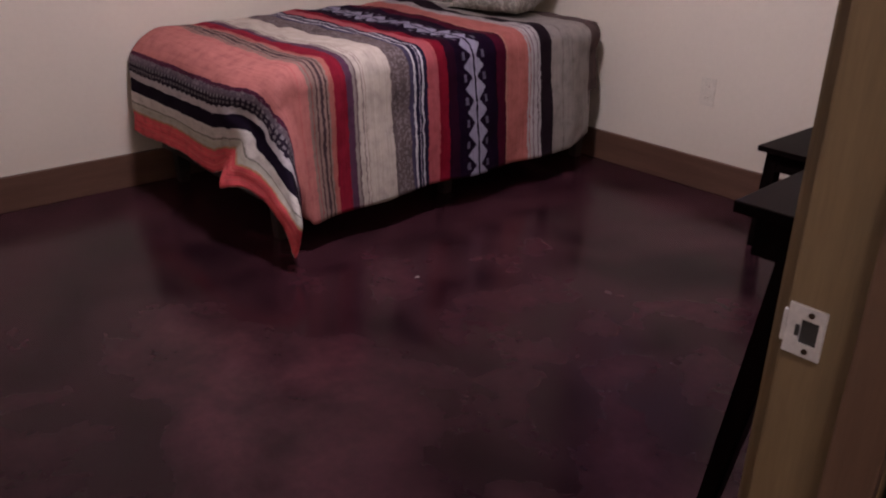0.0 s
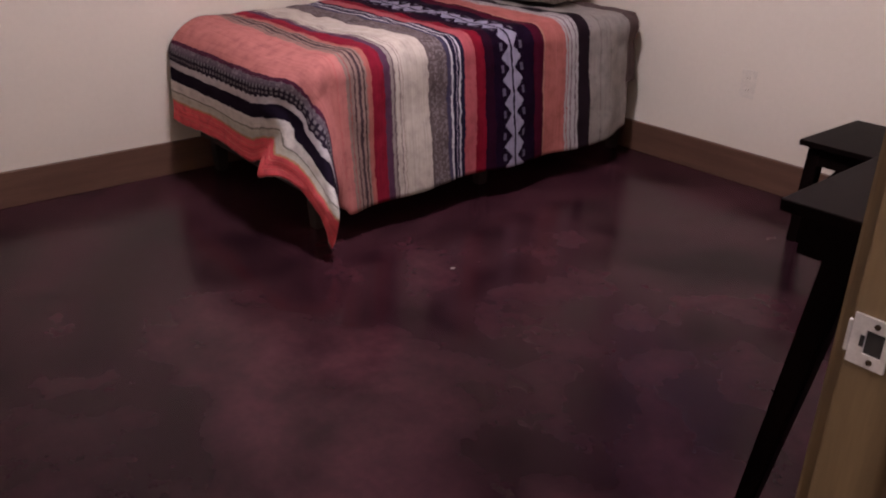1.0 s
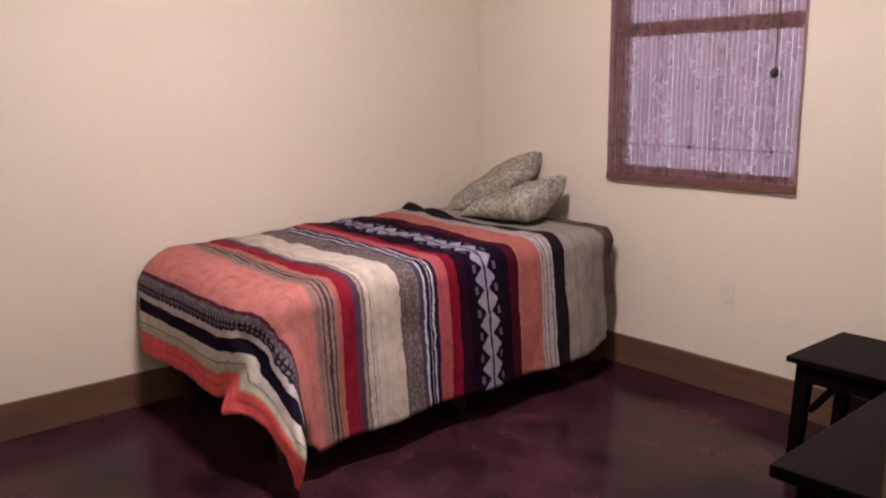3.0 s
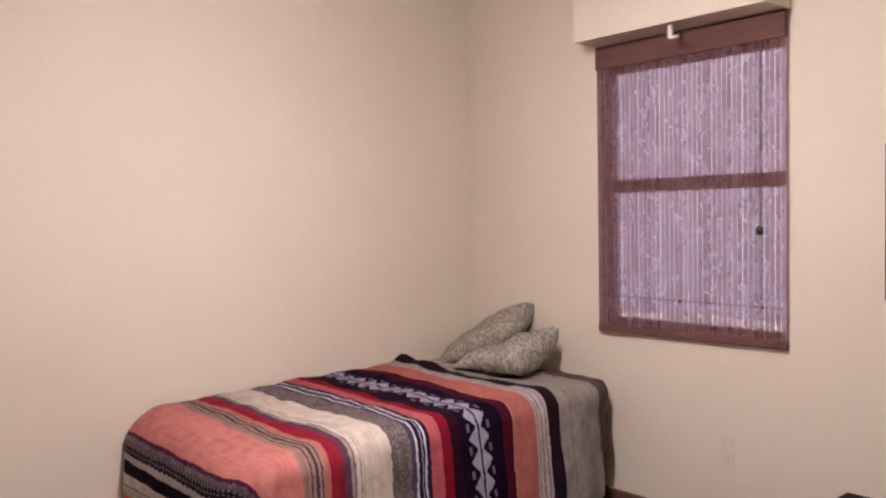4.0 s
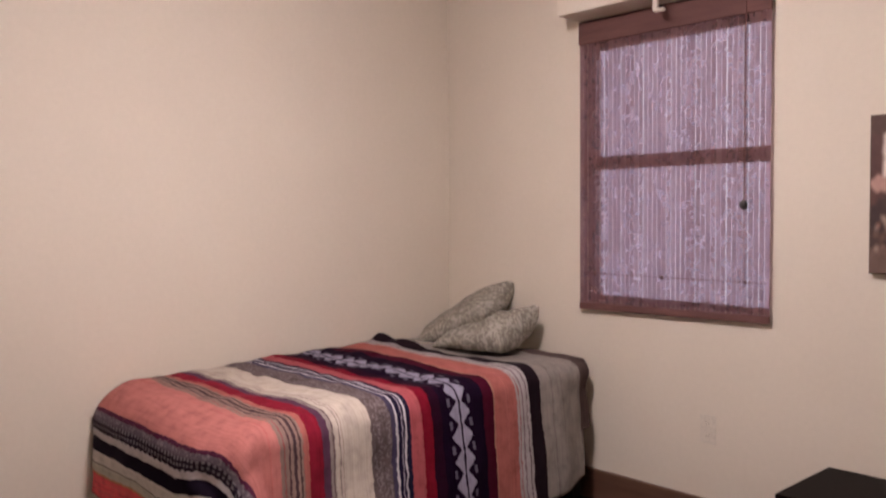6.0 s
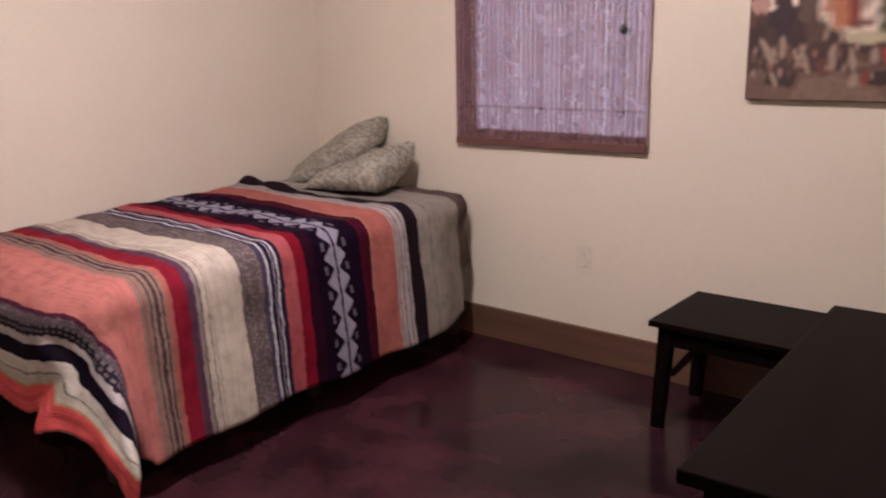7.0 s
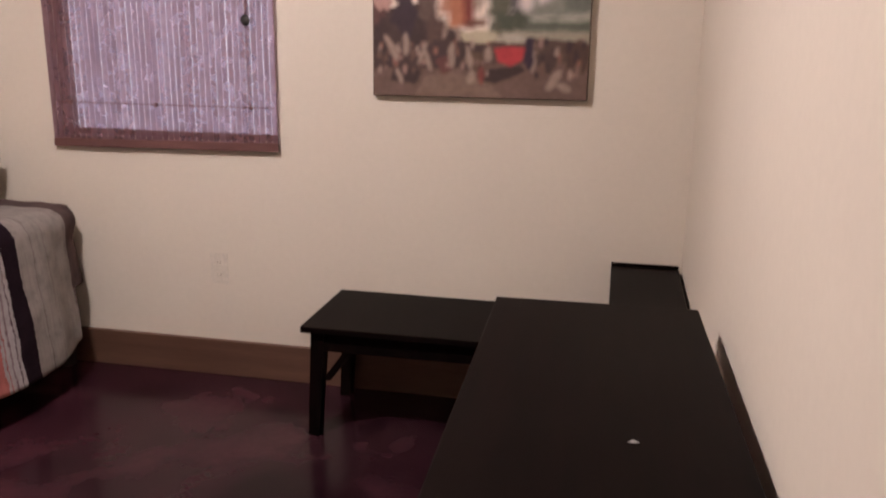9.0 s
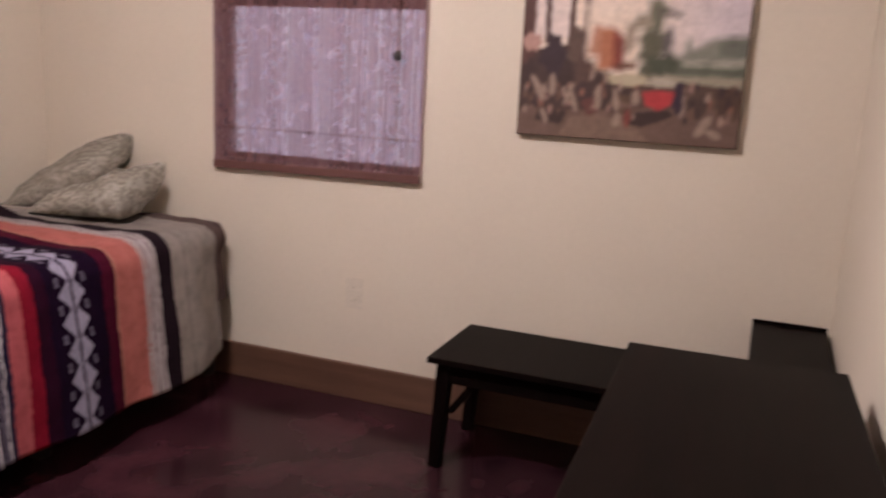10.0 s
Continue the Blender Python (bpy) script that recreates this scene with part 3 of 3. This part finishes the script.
def drape(s, u):
    """Place of the blanket's point s from the head end and u from the wall edge."""
    a = s - YE
    # towards the hem the corner's fold begins further in from the edge
    early = 0.115 * min(1.0, max(0.0, a / 0.26))
    if u > 0.78:
        u -= early * min(1.0, (u - 0.78) / 0.6)
    xe = XE - early
    b = u + 0.02 - xe
    n1 = noise.noise(Vector((s * 3.1, u * 2.3, 0.3)))
    n2 = noise.noise(Vector((s * 7.5, u * 6.0, 4.3)))
    n3 = noise.noise(Vector((s * 16.0, u * 13.0, 8.3)))
    soft_top = 0.015 * n1 + 0.010 * n2 + 0.006 * n3
    sag = 0.022 * min(1.0, max(0.0, (s - 1.1) / 0.6))
    sag += 0.022 * min(1.0, max(0.0, (0.42 - s) / 0.30))
    if a <= 0 and b <= 0:
        return Vector((0.02 + u, -s, TOP - sag + soft_top))
    if a > 0 and b > 0:
        r, th = math.hypot(a, b), math.atan2(b, a)
    elif b > 0:
        r, th = b, math.pi / 2
    else:
        r, th = a, 0.0
    sn, cs = math.sin(th), math.cos(th)
    rad = 0.165 * cs * cs + 0.075 * sn * sn
    out, drop = roll_over(r * (1 - 0.19 * math.sin(2 * th)), rad)
    lift = min(1.0, max(0.82, (u - 0.30) / 0.50))
    drop *= 1 - 0.245 * lift * lift * max(0.0, math.cos(2 * th)) * cs
    hang = max(0.0, drop - rad)
    # the corner's spare cloth stands out as a flap, flat with the foot, and turns back behind its own edge
    ridge_x, ridge_y = 0.7 * out + 0.190 * min(1.0, hang * 3) * (1 - 0.36 * min(1.0, max(0.0, (hang - 0.27) / 0.2)) ** 1.5) + early, 0.7 * out + 0.10 * hang
    side_x, foot_y = out + 0.09 * hang, out + 0.01 * hang
    w = th / (math.pi / 4)
    if w <= 1:
        outx, outy = ridge_x * w, foot_y + (ridge_y - foot_y) * w
    else:
        outx, outy = ridge_x + (side_x - ridge_x) * (w - 1), ridge_y * (2 - w)
    outx += 0.014 * math.sin(s * 15 + 2.0 * n1) * min(1.0, hang * 3) * sn + 0.022 * n1 * min(1, r * 4) * sn + 0.009 * n2 * min(1, r * 4) + 0.006 * n3
    outy += 0.014 * math.sin(u * 10 + 1.0) * min(1.0, hang * 3) * cs + 0.010 * n2 + 0.005 * n3
    # a crease where the corner's fold swings out
    fold = 0.785 + 0.21 * min(1.0, max(0.0, (0.55 - a) / 0.22))
    swing = min(1.0, max(0.0, (u - fold) / 0.02)) * min(1.0, max(0.0, (1.40 - u) / 0.55))
    outy += 0.055 * swing * min(1.0, hang * 4) * cs
    drop += 0.058 * swing * min(1.0, max(0.0, (a - 0.12) / 0.28))
    drop *= 1 - 0.11 * min(1.0, max(0.0, (0.45 - s) / 0.26)) ** 1.5 * sn
    # round the head corner of the bed the cloth turns in towards the wall
    turn = max(0.0, (0.34 - s) / 0.22) ** 1.4
    outx -= 0.06 * turn * min(1.0, r * 6)
    x = (xe if b > 0 else 0.02 + u) + outx
    y = -(YE + outy) if a > 0 else -s
    z = TOP - sag + soft_top * (1 - min(1, r * 4)) - drop
    return Vector((x, y, max(z, 0.014 + 0.006 * n2)))


def blanket():
    ns, nu = 150, 110
    bm = bmesh.new()
    weave = bm.verts.layers.float_vector.new("weave")
    grid = []
    for i in range(ns + 1):
        row = []
        for j in range(nu + 1):
            u = 1.505 * j / nu
            # the head edge is pulled back towards the wall
            k = min(1.0, max(0.0, (u - 0.15) / 0.55))
            s0 = 0.44 - 0.35 * k * k * (3 - 2 * k)
            s_end = BLANKET_END - 0.034 + 0.007 * noise.noise(Vector((u * 24, 3.1, 0.7)))
            s = s0 + (s_end - s0) * i / ns
            if u > 0.95:
                q = min(1.0, max(0.0, (s - 0.16) / 0.03))
                u = 0.95 + (u - 0.95) * (0.62 + 0.38 * q * q * (3 - 2 * q))
            p = drape(s, u)
            w = (s - s0) / 0.05
            if u < 0.95:
                lump = 0.5 + 0.5 * noise.noise(Vector((u * 9, 1.7, 0)))
                p.z += (0.055 * lump * (1 - k) + 0.012) * math.exp(-(w - 1) ** 2)
            v = bm.verts.new(p)
            v[weave] = (s, u, 0)
            row.append(v)
        grid.append(row)
    for i in range(ns):
        for j in range(nu):
            bm.faces.new((grid[i][j], grid[i + 1][j], grid[i + 1][j + 1], grid[i][j + 1]))
    me = mesh_of("blanket", bm, blanket_cloth, True)
    ob = new("blanket", me)
    th = ob.modifiers.new("thickness", "SOLIDIFY")
    th.thickness, th.offset = 0.008, 1.0
    return tagged(ob, "woven blanket striped salmon, cream, navy and red, draped over the bed", "blanket")


blanket()


def pillow(w, h, t, m, label, seed, ear=0.0, plump=0.5):
    """A plump cushion with pinched corners, creased, pressed flat where it rests on the blanket."""
    n = 32
    bm = bmesh.new()
    for sgn in (1, -1):
        g = []
        for i in range(n + 1):
            row = []
            for j in range(n + 1):
                a, b = 2 * i / n - 1, 2 * j / n - 1
                pin = 1 - 0.09 * (1 - abs(a) ** 2) * abs(b) ** 3
                pin2 = 1 - 0.09 * (1 - abs(b) ** 2) * abs(a) ** 3
                fat = max(0.0, (1 - a ** 4) * (1 - b ** 4)) ** plump
                cr = 0.013 * noise.noise(Vector((a * 2.2 + seed, b * 2.2, sgn))) + 0.006 * noise.noise(Vector((a * 5 + seed, b * 4, sgn + 3)))
                # one corner stands up as an ear against the wall
                up = ear * max(0.0, a) ** 5 * (0.15 + 0.85 * max(0.0, b) ** 2)
                q = m @ Vector((a * w / 2 * pin2, b * h / 2 * pin, sgn * (t / 2 * fat) + cr * (0.3 + fat) + up))
                q.y = min(q.y, -0.006)
                q.z = max(q.z, TOP + 0.022 + 0.004 * a)
                row.append(bm.verts.new(q))
            g.append(row)
        for i in range(n):
            for j in range(n):
                bm.faces.new((g[i][j], g[i + 1][j], g[i + 1][j + 1], g[i][j + 1]))
    bmesh.ops.remove_doubles(bm, verts=bm.verts[:], dist=0.003)
    return tagged(part("pillow", bm, pillow_damask, smooth=True), label, "pillow", "pillows on the bed")


pillow(0.54, 0.40, 0.15, pose(0.30, -0.185, 0.765, 20, -28, 10), "grey-green patterned pillow leaning against the wall", 1.0)
pillow(0.43, 0.36, 0.165, pose(0.54, -0.27, 0.720, 18, -10, 4), "grey-green patterned pillow slumped against another pillow", 5.0, 0.06, 0.33)


# ---- black tables ----
def side_table(m, label):
    """Writing table with a thin top, aprons and tapered, splayed legs. Origin: middle of its footprint."""
    w, d, h = 0.421, 0.85, 0.73
    t = thing("writing_table", label, "table", at=m)
    part("tabletop", boxed(-w / 2, w / 2, -d / 2, d / 2, h - 0.022, h, bevel=0.003), black_wood, t)
    ax, ay = w / 2 - 0.022, d / 2 - 0.03
    bx, by = w / 2 - 0.020, d / 2 - 0.055
    part("apron", boxed(-bx, bx, -by, -by + 0.02, h - 0.11, h - 0.0225), black_wood, t)
    part("apron", boxed(-bx, bx, by - 0.02, by, h - 0.11, h - 0.0225), black_wood, t)
    part("apron", boxed(-bx, -bx + 0.02, -by + 0.0205, by - 0.0205, h - 0.11, h - 0.0225), black_wood, t)
    part("apron", boxed(bx - 0.02, bx, -by + 0.0205, by - 0.0205, h - 0.11, h - 0.0225), black_wood, t)
    for sx in (-1, 1):
        for sy in (-1, 1):
            xa, xb = sorted((sx * (ax - 0.055), sx * (ax - 0.118)))
            xc, xd = sorted((sx * (ax + 0.022), sx * (ax - 0.010)))
            ya, yb = sorted((sy * (ay - 0.021), sy * (ay - 0.065)))
            yc, yd = sorted((sy * (ay - 0.004), sy * (ay - 0.036)))
            part("leg", prism((xa, xb, ya, yb, h - 0.023), (xc, xd, yc, yd, 0)), black_wood, t)
    return t


side_table(pose(2.933, -1.475, 0, 0, 0, 1.6), "black-brown wooden writing table along the wall")


def bench(m, w, d, h, label):
    """Low bench with splayed legs and slanting braces."""
    t = thing("bench", label, "bench", at=m)
    part("seat", boxed(0, w, -d, 0, h - 0.020, h, bevel=0.003), black_wood, t)
    part("apron", boxed(0.06, w - 0.06, -d + 0.025, -d + 0.045, h - 0.085, h - 0.0205), black_wood, t)
    part("apron", boxed(0.06, w - 0.06, -0.045, -0.025, h - 0.075, h - 0.0205), black_wood, t)
    for x, s in ((0.05, -1), (w - 0.05, 1)):
        part("end_rail", boxed(x - 0.012, x + 0.012, -d + 0.046, -0.046, h - 0.075, h - 0.0205), black_wood, t)
        for y0, y1 in ((-d + 0.022, -d + 0.068), (-0.068, -0.022)):
            part("leg", prism((x - 0.024, x + 0.024, y0, y1, h - 0.021), (x - 0.022 + s * 0.02, x + 0.018 + s * 0.02, y0 + 0.004, y1 - 0.004, 0)), black_wood, t)
        # each leg is stayed by a slanting brace up to the underside of the seat
        for y in (-d + 0.045, -0.045):
            k = -s
            lo, hi = sorted((x + k * 0.006, x + k * 0.034))
            to, ti = sorted((x + k * 0.128, x + k * 0.160))
            part("brace", prism((to, ti, y - 0.010, y + 0.010, h - 0.021), (lo, hi, y - 0.010, y + 0.010, 0.195)), black_wood, t)
    return t


bench(pose(2.008, -0.030, 0), 0.93, 0.41, 0.385, "low black-brown wooden bench against the wall under a painting")


def nightstand(m):
    t = thing("nightstand", "small narrow black nightstand in the corner", "nightstand", at=m)
    part("body", boxed(0, 0.205, -0.49, 0, 0.03, 0.525, bevel=0.003), black_wood, t)
    part("top", boxed(-0.006, 0.211, -0.50, 0, 0.5255, 0.543, bevel=0.003), black_wood, t)
    part("back_lip", boxed(-0.006, 0.211, -0.010, 0, 0.5435, 0.553, bevel=0.002), black_wood, t)
    part("drawer_front", boxed(0.012, 0.193, -0.502, -0.4905, 0.36, 0.510, bevel=0.002), black_wood, t)
    for x in (0.005, 0.17):
        for y in (-0.48, -0.035):
            part("foot", boxed(x, x + 0.03, y, y + 0.03, 0, 0.0295), black_wood, t)
    return t


nightstand(pose(2.957, -0.03, 0))


def scrap(name, x, y, z, w, turn, label):
    bm = bmesh.new()
    ring = [bm.verts.new((w * a, w * b, c)) for a, b, c in ((-0.5, -0.2, 0), (0.2, -0.28, 0.0012), (0.5, 0.1, 0.0004), (-0.1, 0.25, 0.002))]
    f = bm.faces.new(ring)
    r = bmesh.ops.extrude_face_region(bm, geom=[f])
    bmesh.ops.translate(bm, vec=(0, 0, 0.0012), verts=[v for v in r["geom"] if isinstance(v, bmesh.types.BMVert)])
    tagged(part(name, bm, paper, at=pose(x, y, z, 0, 0, turn)), label, "paper scrap")


scrap("paper_scrap", 2.993, -1.677, 0.7302, 0.016, -10, "small torn scrap of white paper on the table")
scrap("paper_scrap", 1.467, -1.547, 0.0003, 0.020, 60, "tiny white paper scrap on the floor")


# ---- painting ----
def inside(px, pz, pts):
    hit = False
    for (ax, az), (bx, bz) in zip(pts, pts[1:] + pts[:1]):
        if (az > pz) != (bz > pz) and px < (bx - ax) * (pz - az) / (bz - az) + ax:
            hit = not hit
    return hit


def composition():
    """The painted masses, back to front: outline on a unit square and pigment."""
    masses = []

    def mass(pts, col):
        xs, zs = [p[0] for p in pts], [p[1] for p in pts]
        masses.append((min(xs), max(xs), min(zs), max(zs), pts, col))

    def clump(cx, cz, rx, rz, col, seed, n=16, rough=0.3):
        g = random.Random(seed)
        mass([(cx + rx * math.cos(2 * math.pi * k / n) * g.uniform(1 - rough, 1 + rough),
               cz + rz * math.sin(2 * math.pi * k / n) * g.uniform(1 - rough, 1 + rough)) for k in range(n)], col)

    def poly(col, *pts):
        mass([(x, z) for x, z in pts], col)

    # hills, meadow, water
    poly((0.22, 0.22, 0.185), (0.70, 0.50), (0.78, 0.56), (0.84, 0.61), (0.92, 0.63), (1, 0.64), (1, 0.46), (0.70, 0.46))
    poly((0.15, 0.155, 0.13), (0.88, 0.60), (0.95, 0.62), (1, 0.61), (1, 0.50), (0.90, 0.51))
    poly((0.44, 0.42, 0.36), (0.70, 0.485), (0.85, 0.475), (1, 0.505), (1, 0.470), (0.85, 0.445), (0.70, 0.46))
    poly((0.115, 0.125, 0.095), (0.55, 0.46), (0.75, 0.46), (1, 0.465), (1, 0.39), (0.55, 0.38))
    poly((0.30, 0.27, 0.21), (0.52, 0.40), (0.78, 0.40), (1, 0.40), (1, 0.30), (0.52, 0.30))
    # ground
    poly((0.10, 0.064, 0.052), (0.3, 0.1), (1, 0.1), (1, 0.33), (0.75, 0.36), (0.3, 0.34))
    poly((0.155, 0.10, 0.082), (0, 0), (1, 0), (1, 0.22), (0.6, 0.20), (0.3, 0.18), (0, 0.26))
    poly((0.075, 0.045, 0.040), (0, 0.16), (0.52, 0.17), (0.52, 0.36), (0.30, 0.44), (0.25, 0.56), (0, 0.52))
    poly((0.20, 0.135, 0.105), (0.20, 0.0), (0.62, 0.0), (0.55, 0.10), (0.36, 0.15), (0.24, 0.12))
    poly((0.055, 0.033, 0.030), (0.50, 0.10), (0.58, 0.085), (0.72, 0.16), (0.70, 0.20), (0.54, 0.17))
    poly((0.06, 0.036, 0.033), (0.08, 0.09), (0.20, 0.07), (0.24, 0.16), (0.10, 0.17))
    # ruined arch
    poly((0.105, 0.052, 0.046), (0, 0.40), (0.057, 0.40), (0.057, 1), (0, 1))
    poly((0.10, 0.055, 0.046), (0, 0.88), (0.24, 0.88), (0.24, 1), (0, 1))
    poly((0.66, 0.56, 0.53), (0.057, 0.60), (0.218, 0.60), (0.218, 0.82), (0.205, 0.88), (0.175, 0.925), (0.137, 0.935), (0.10, 0.925), (0.070, 0.885), (0.057, 0.83))
    poly((0.11, 0.066, 0.060), (0.103, 0.56), (0.130, 0.56), (0.130, 1), (0.103, 1))
    poly((0.10, 0.056, 0.047), (0.212, 0.50), (0.240, 0.50), (0.246, 1), (0.205, 1), (0.218, 0.85))
    # slim tree
    poly((0.16, 0.10, 0.078), (0.285, 0.60), (0.303, 0.60), (0.302, 0.78), (0.330, 0.94), (0.318, 0.95), (0.296, 0.86), (0.272, 0.98), (0.262, 0.97), (0.286, 0.80))
    clump(0.33, 0.985, 0.10, 0.022, (0.19, 0.145, 0.105), 5)
    clump(0.42, 0.975, 0.05, 0.012, (0.25, 0.20, 0.15), 6)
    # orange house
    poly((0.42, 0.22, 0.155), (0.31, 0.50), (0.37, 0.50), (0.37, 0.68), (0.33, 0.68))
    poly((0.40, 0.165, 0.095), (0.36, 0.42), (0.445, 0.42), (0.445, 0.62), (0.415, 0.67), (0.36, 0.66))
    poly((0.22, 0.055, 0.042), (0.432, 0.41), (0.475, 0.41), (0.475, 0.60), (0.445, 0.65), (0.425, 0.66))
    poly((0.16, 0.085, 0.06), (0.42, 0.42), (0.54, 0.43), (0.54, 0.47), (0.48, 0.47))
    # broad tree and its thin neighbours
    clump(0.50, 0.60, 0.028, 0.10, (0.34, 0.275, 0.22), 9, 18, 0.35)
    for k, (cx, cz, rx, rz, col) in enumerate((
            (0.595, 0.55, 0.055, 0.16, (0.115, 0.112, 0.078)), (0.605, 0.76, 0.042, 0.085, (0.15, 0.145, 0.105)), (0.548, 0.70, 0.045, 0.045, (0.28, 0.24, 0.185)),
            (0.675, 0.755, 0.055, 0.020, (0.12, 0.105, 0.09)), (0.665, 0.57, 0.022, 0.11, (0.125, 0.11, 0.115)), (0.65, 0.46, 0.07, 0.055, (0.085, 0.092, 0.065)))):
        clump(cx, cz, rx, rz, col, 10 + k, 22, 0.38)
    clump(0.755, 0.57, 0.013, 0.055, (0.20, 0.21, 0.17), 20)
    # dark masses
    for k, (cx, cz, rx, rz, col) in enumerate((
            (0.155, 0.49, 0.065, 0.12, (0.050, 0.030, 0.038)), (0.04, 0.36, 0.045, 0.10, (0.06, 0.036, 0.034)), (0.262, 0.54, 0.050, 0.12, (0.115, 0.075, 0.062)),
            (0.30, 0.40, 0.045, 0.09, (0.10, 0.06, 0.05)), (0.945, 0.25, 0.055, 0.13, (0.085, 0.05, 0.038)), (0.215, 0.33, 0.03, 0.12, (0.06, 0.036, 0.033)),
            (0.82, 0.22, 0.045, 0.06, (0.08, 0.05, 0.042)), (0.48, 0.22, 0.04, 0.07, (0.12, 0.075, 0.052)), (0.34, 0.20, 0.04, 0.06, (0.13, 0.055, 0.05)), (0.30, 0.28, 0.05, 0.05, (0.07, 0.042, 0.04)))):
        clump(cx, cz, rx, rz, col, 30 + k, 16, 0.35)
    clump(0.048, 0.57, 0.045, 0.055, (0.42, 0.26, 0.225), 40)
    clump(0.505, 0.365, 0.10, 0.038, (0.44, 0.38, 0.275), 41, 20, 0.18)
    clump(0.66, 0.355, 0.08, 0.03, (0.40, 0.355, 0.29), 44, 20, 0.2)
    # small dabs of the crowd
    g = random.Random(9)
    tones = ((0.20, 0.13, 0.105), (0.15, 0.09, 0.07), (0.36, 0.27, 0.225), (0.06, 0.036, 0.036), (0.12, 0.07, 0.055), (0.28, 0.18, 0.15), (0.05, 0.03, 0.035), (0.24, 0.12, 0.09))
    for k in range(110):
        cx = g.uniform(0.02, 0.98)
        if 0.56 < cx < 0.74:
            continue
        clump(cx, 0.14 + 0.20 * g.random(), g.uniform(0.005, 0.013), g.uniform(0.012, 0.04), tones[k % 8], 100 + k, 9, 0.35)
    poly((0.40, 0.050, 0.056), (0.572, 0.30), (0.64, 0.31), (0.715, 0.305), (0.705, 0.235), (0.655, 0.19), (0.590, 0.215))
    for lean, cx, cz, rx, rz in ((-0.35, 0.085, 0.29, 0.020, 0.085), (0, 0.155, 0.31, 0.017, 0.075), (0.3, 0.235, 0.26, 0.012, 0.075), (-0.25, 0.262, 0.22, 0.012, 0.080), (0, 0.375, 0.25, 0.017, 0.085),
                                 (-0.15, 0.455, 0.24, 0.018, 0.075), (0.1, 0.468, 0.12, 0.022, 0.045), (0, 0.545, 0.26, 0.020, 0.050), (0, 0.752, 0.22, 0.015, 0.075), (0.4, 0.850, 0.11, 0.026, 0.070),
                                 (-0.5, 0.90, 0.07, 0.03, 0.03), (0, 0.86, 0.28, 0.012, 0.03), (-0.3, 0.125, 0.12, 0.014, 0.05), (0.2, 0.345, 0.39, 0.010, 0.05), (0, 0.405, 0.38, 0.012, 0.05)):
        poly((0.30, 0.225, 0.185), *((cx + rx * math.cos(q) + lean * rz * math.sin(q), cz + rz * math.sin(q)) for q in (0.3, 1.1, 1.8, 2.6, 3.5, 4.2, 5.0, 5.8)))
    clump(0.735, 0.27, 0.024, 0.10, (0.045, 0.028, 0.045), 43, 14, 0.25)
    clump(0.435, 0.28, 0.010, 0.05, (0.07, 0.042, 0.036), 45)
    clump(0.515, 0.13, 0.012, 0.06, (0.22, 0.06, 0.05), 46)
    return masses


def painting():
    x0, x1, z0, z1, d = 2.131, 2.842, 1.077, 1.612, 0.03
    t = thing("painting", "landscape painting on stretched canvas, trees, arch and gathered shapes", "painting")
    part("canvas", boxed(x0, x1, -d, -0.002, z0, z1, bevel=0.003), canvas_edge, t, "dark canvas edges")
    masses = composition()
    def tint(px, pz):
        warm, cool = Vector((0.70, 0.59, 0.51)), Vector((0.57, 0.50, 0.53))
        col = warm.lerp(cool, min(1.0, max(0.0, (px - 0.48) / 0.42 + 0.35 * (pz - 0.8))))
        for ax, bx, az, bz, pts, c in masses:
            if ax <= px <= bx and az <= pz <= bz and inside(px, pz, pts):
                col = c
        return Vector(col)

    nx, nz = 150, 112
    w, h = x1 - x0 - 0.008, z1 - z0 - 0.008

    def wobble(px, pz):
        q = Vector((px * 26, pz * 22, 0.5))
        return min(0.999, max(0.001, px + 0.005 * noise.noise(q))), min(0.999, max(0.001, pz + 0.007 * noise.noise(q + Vector((7, 3, 1)))))

    taps = [(du, dv) for du in (-0.9, -0.45, 0, 0.45, 0.9) for dv in (-0.9, -0.45, 0, 0.45, 0.9)]

    def brushed(j, k):
        """One spot of paint: far things are blurred more than near ones, and every stroke differs a little."""
        reach = 1.35 + 1.3 * min(1.0, max(0.0, (k / nz - 0.36) / 0.12)) * min(1.0, max(0.0, (j / nx - 0.24) / 0.06))
        c = sum((tint(*wobble((j + du * reach) / nx, (k + dv * reach) / nz)) for du, dv in taps), Vector((0, 0, 0))) / 25
        q = Vector((j / nx * 16, k / nz * 13, 2.5))
        return c * (1 + 0.10 * noise.noise(q) + 0.10 * noise.noise(q * 2.7))

    soft = [[brushed(j, k) for j in range(nx + 1)] for k in range(nz + 1)]
    bm = bmesh.new()
    pig = bm.verts.layers.float_color.new("pigment")
    rows = []
    for k in range(nz + 1):
        row = []
        for j in range(nx + 1):
            v = bm.verts.new((x0 + 0.004 + w * j / nx, -d - 0.002, z0 + 0.004 + h * k / nz))
            v[pig] = (*soft[k][j], 1)
            row.append(v)
        rows.append(row)
    for a, b in zip(rows, rows[1:]):
        for j in range(nx):
            bm.faces.new((a[j], a[j + 1], b[j + 1], b[j]))
    part("painted_scene", bm, oil, t, "oil landscape in browns with a red patch")
    return t


painting()
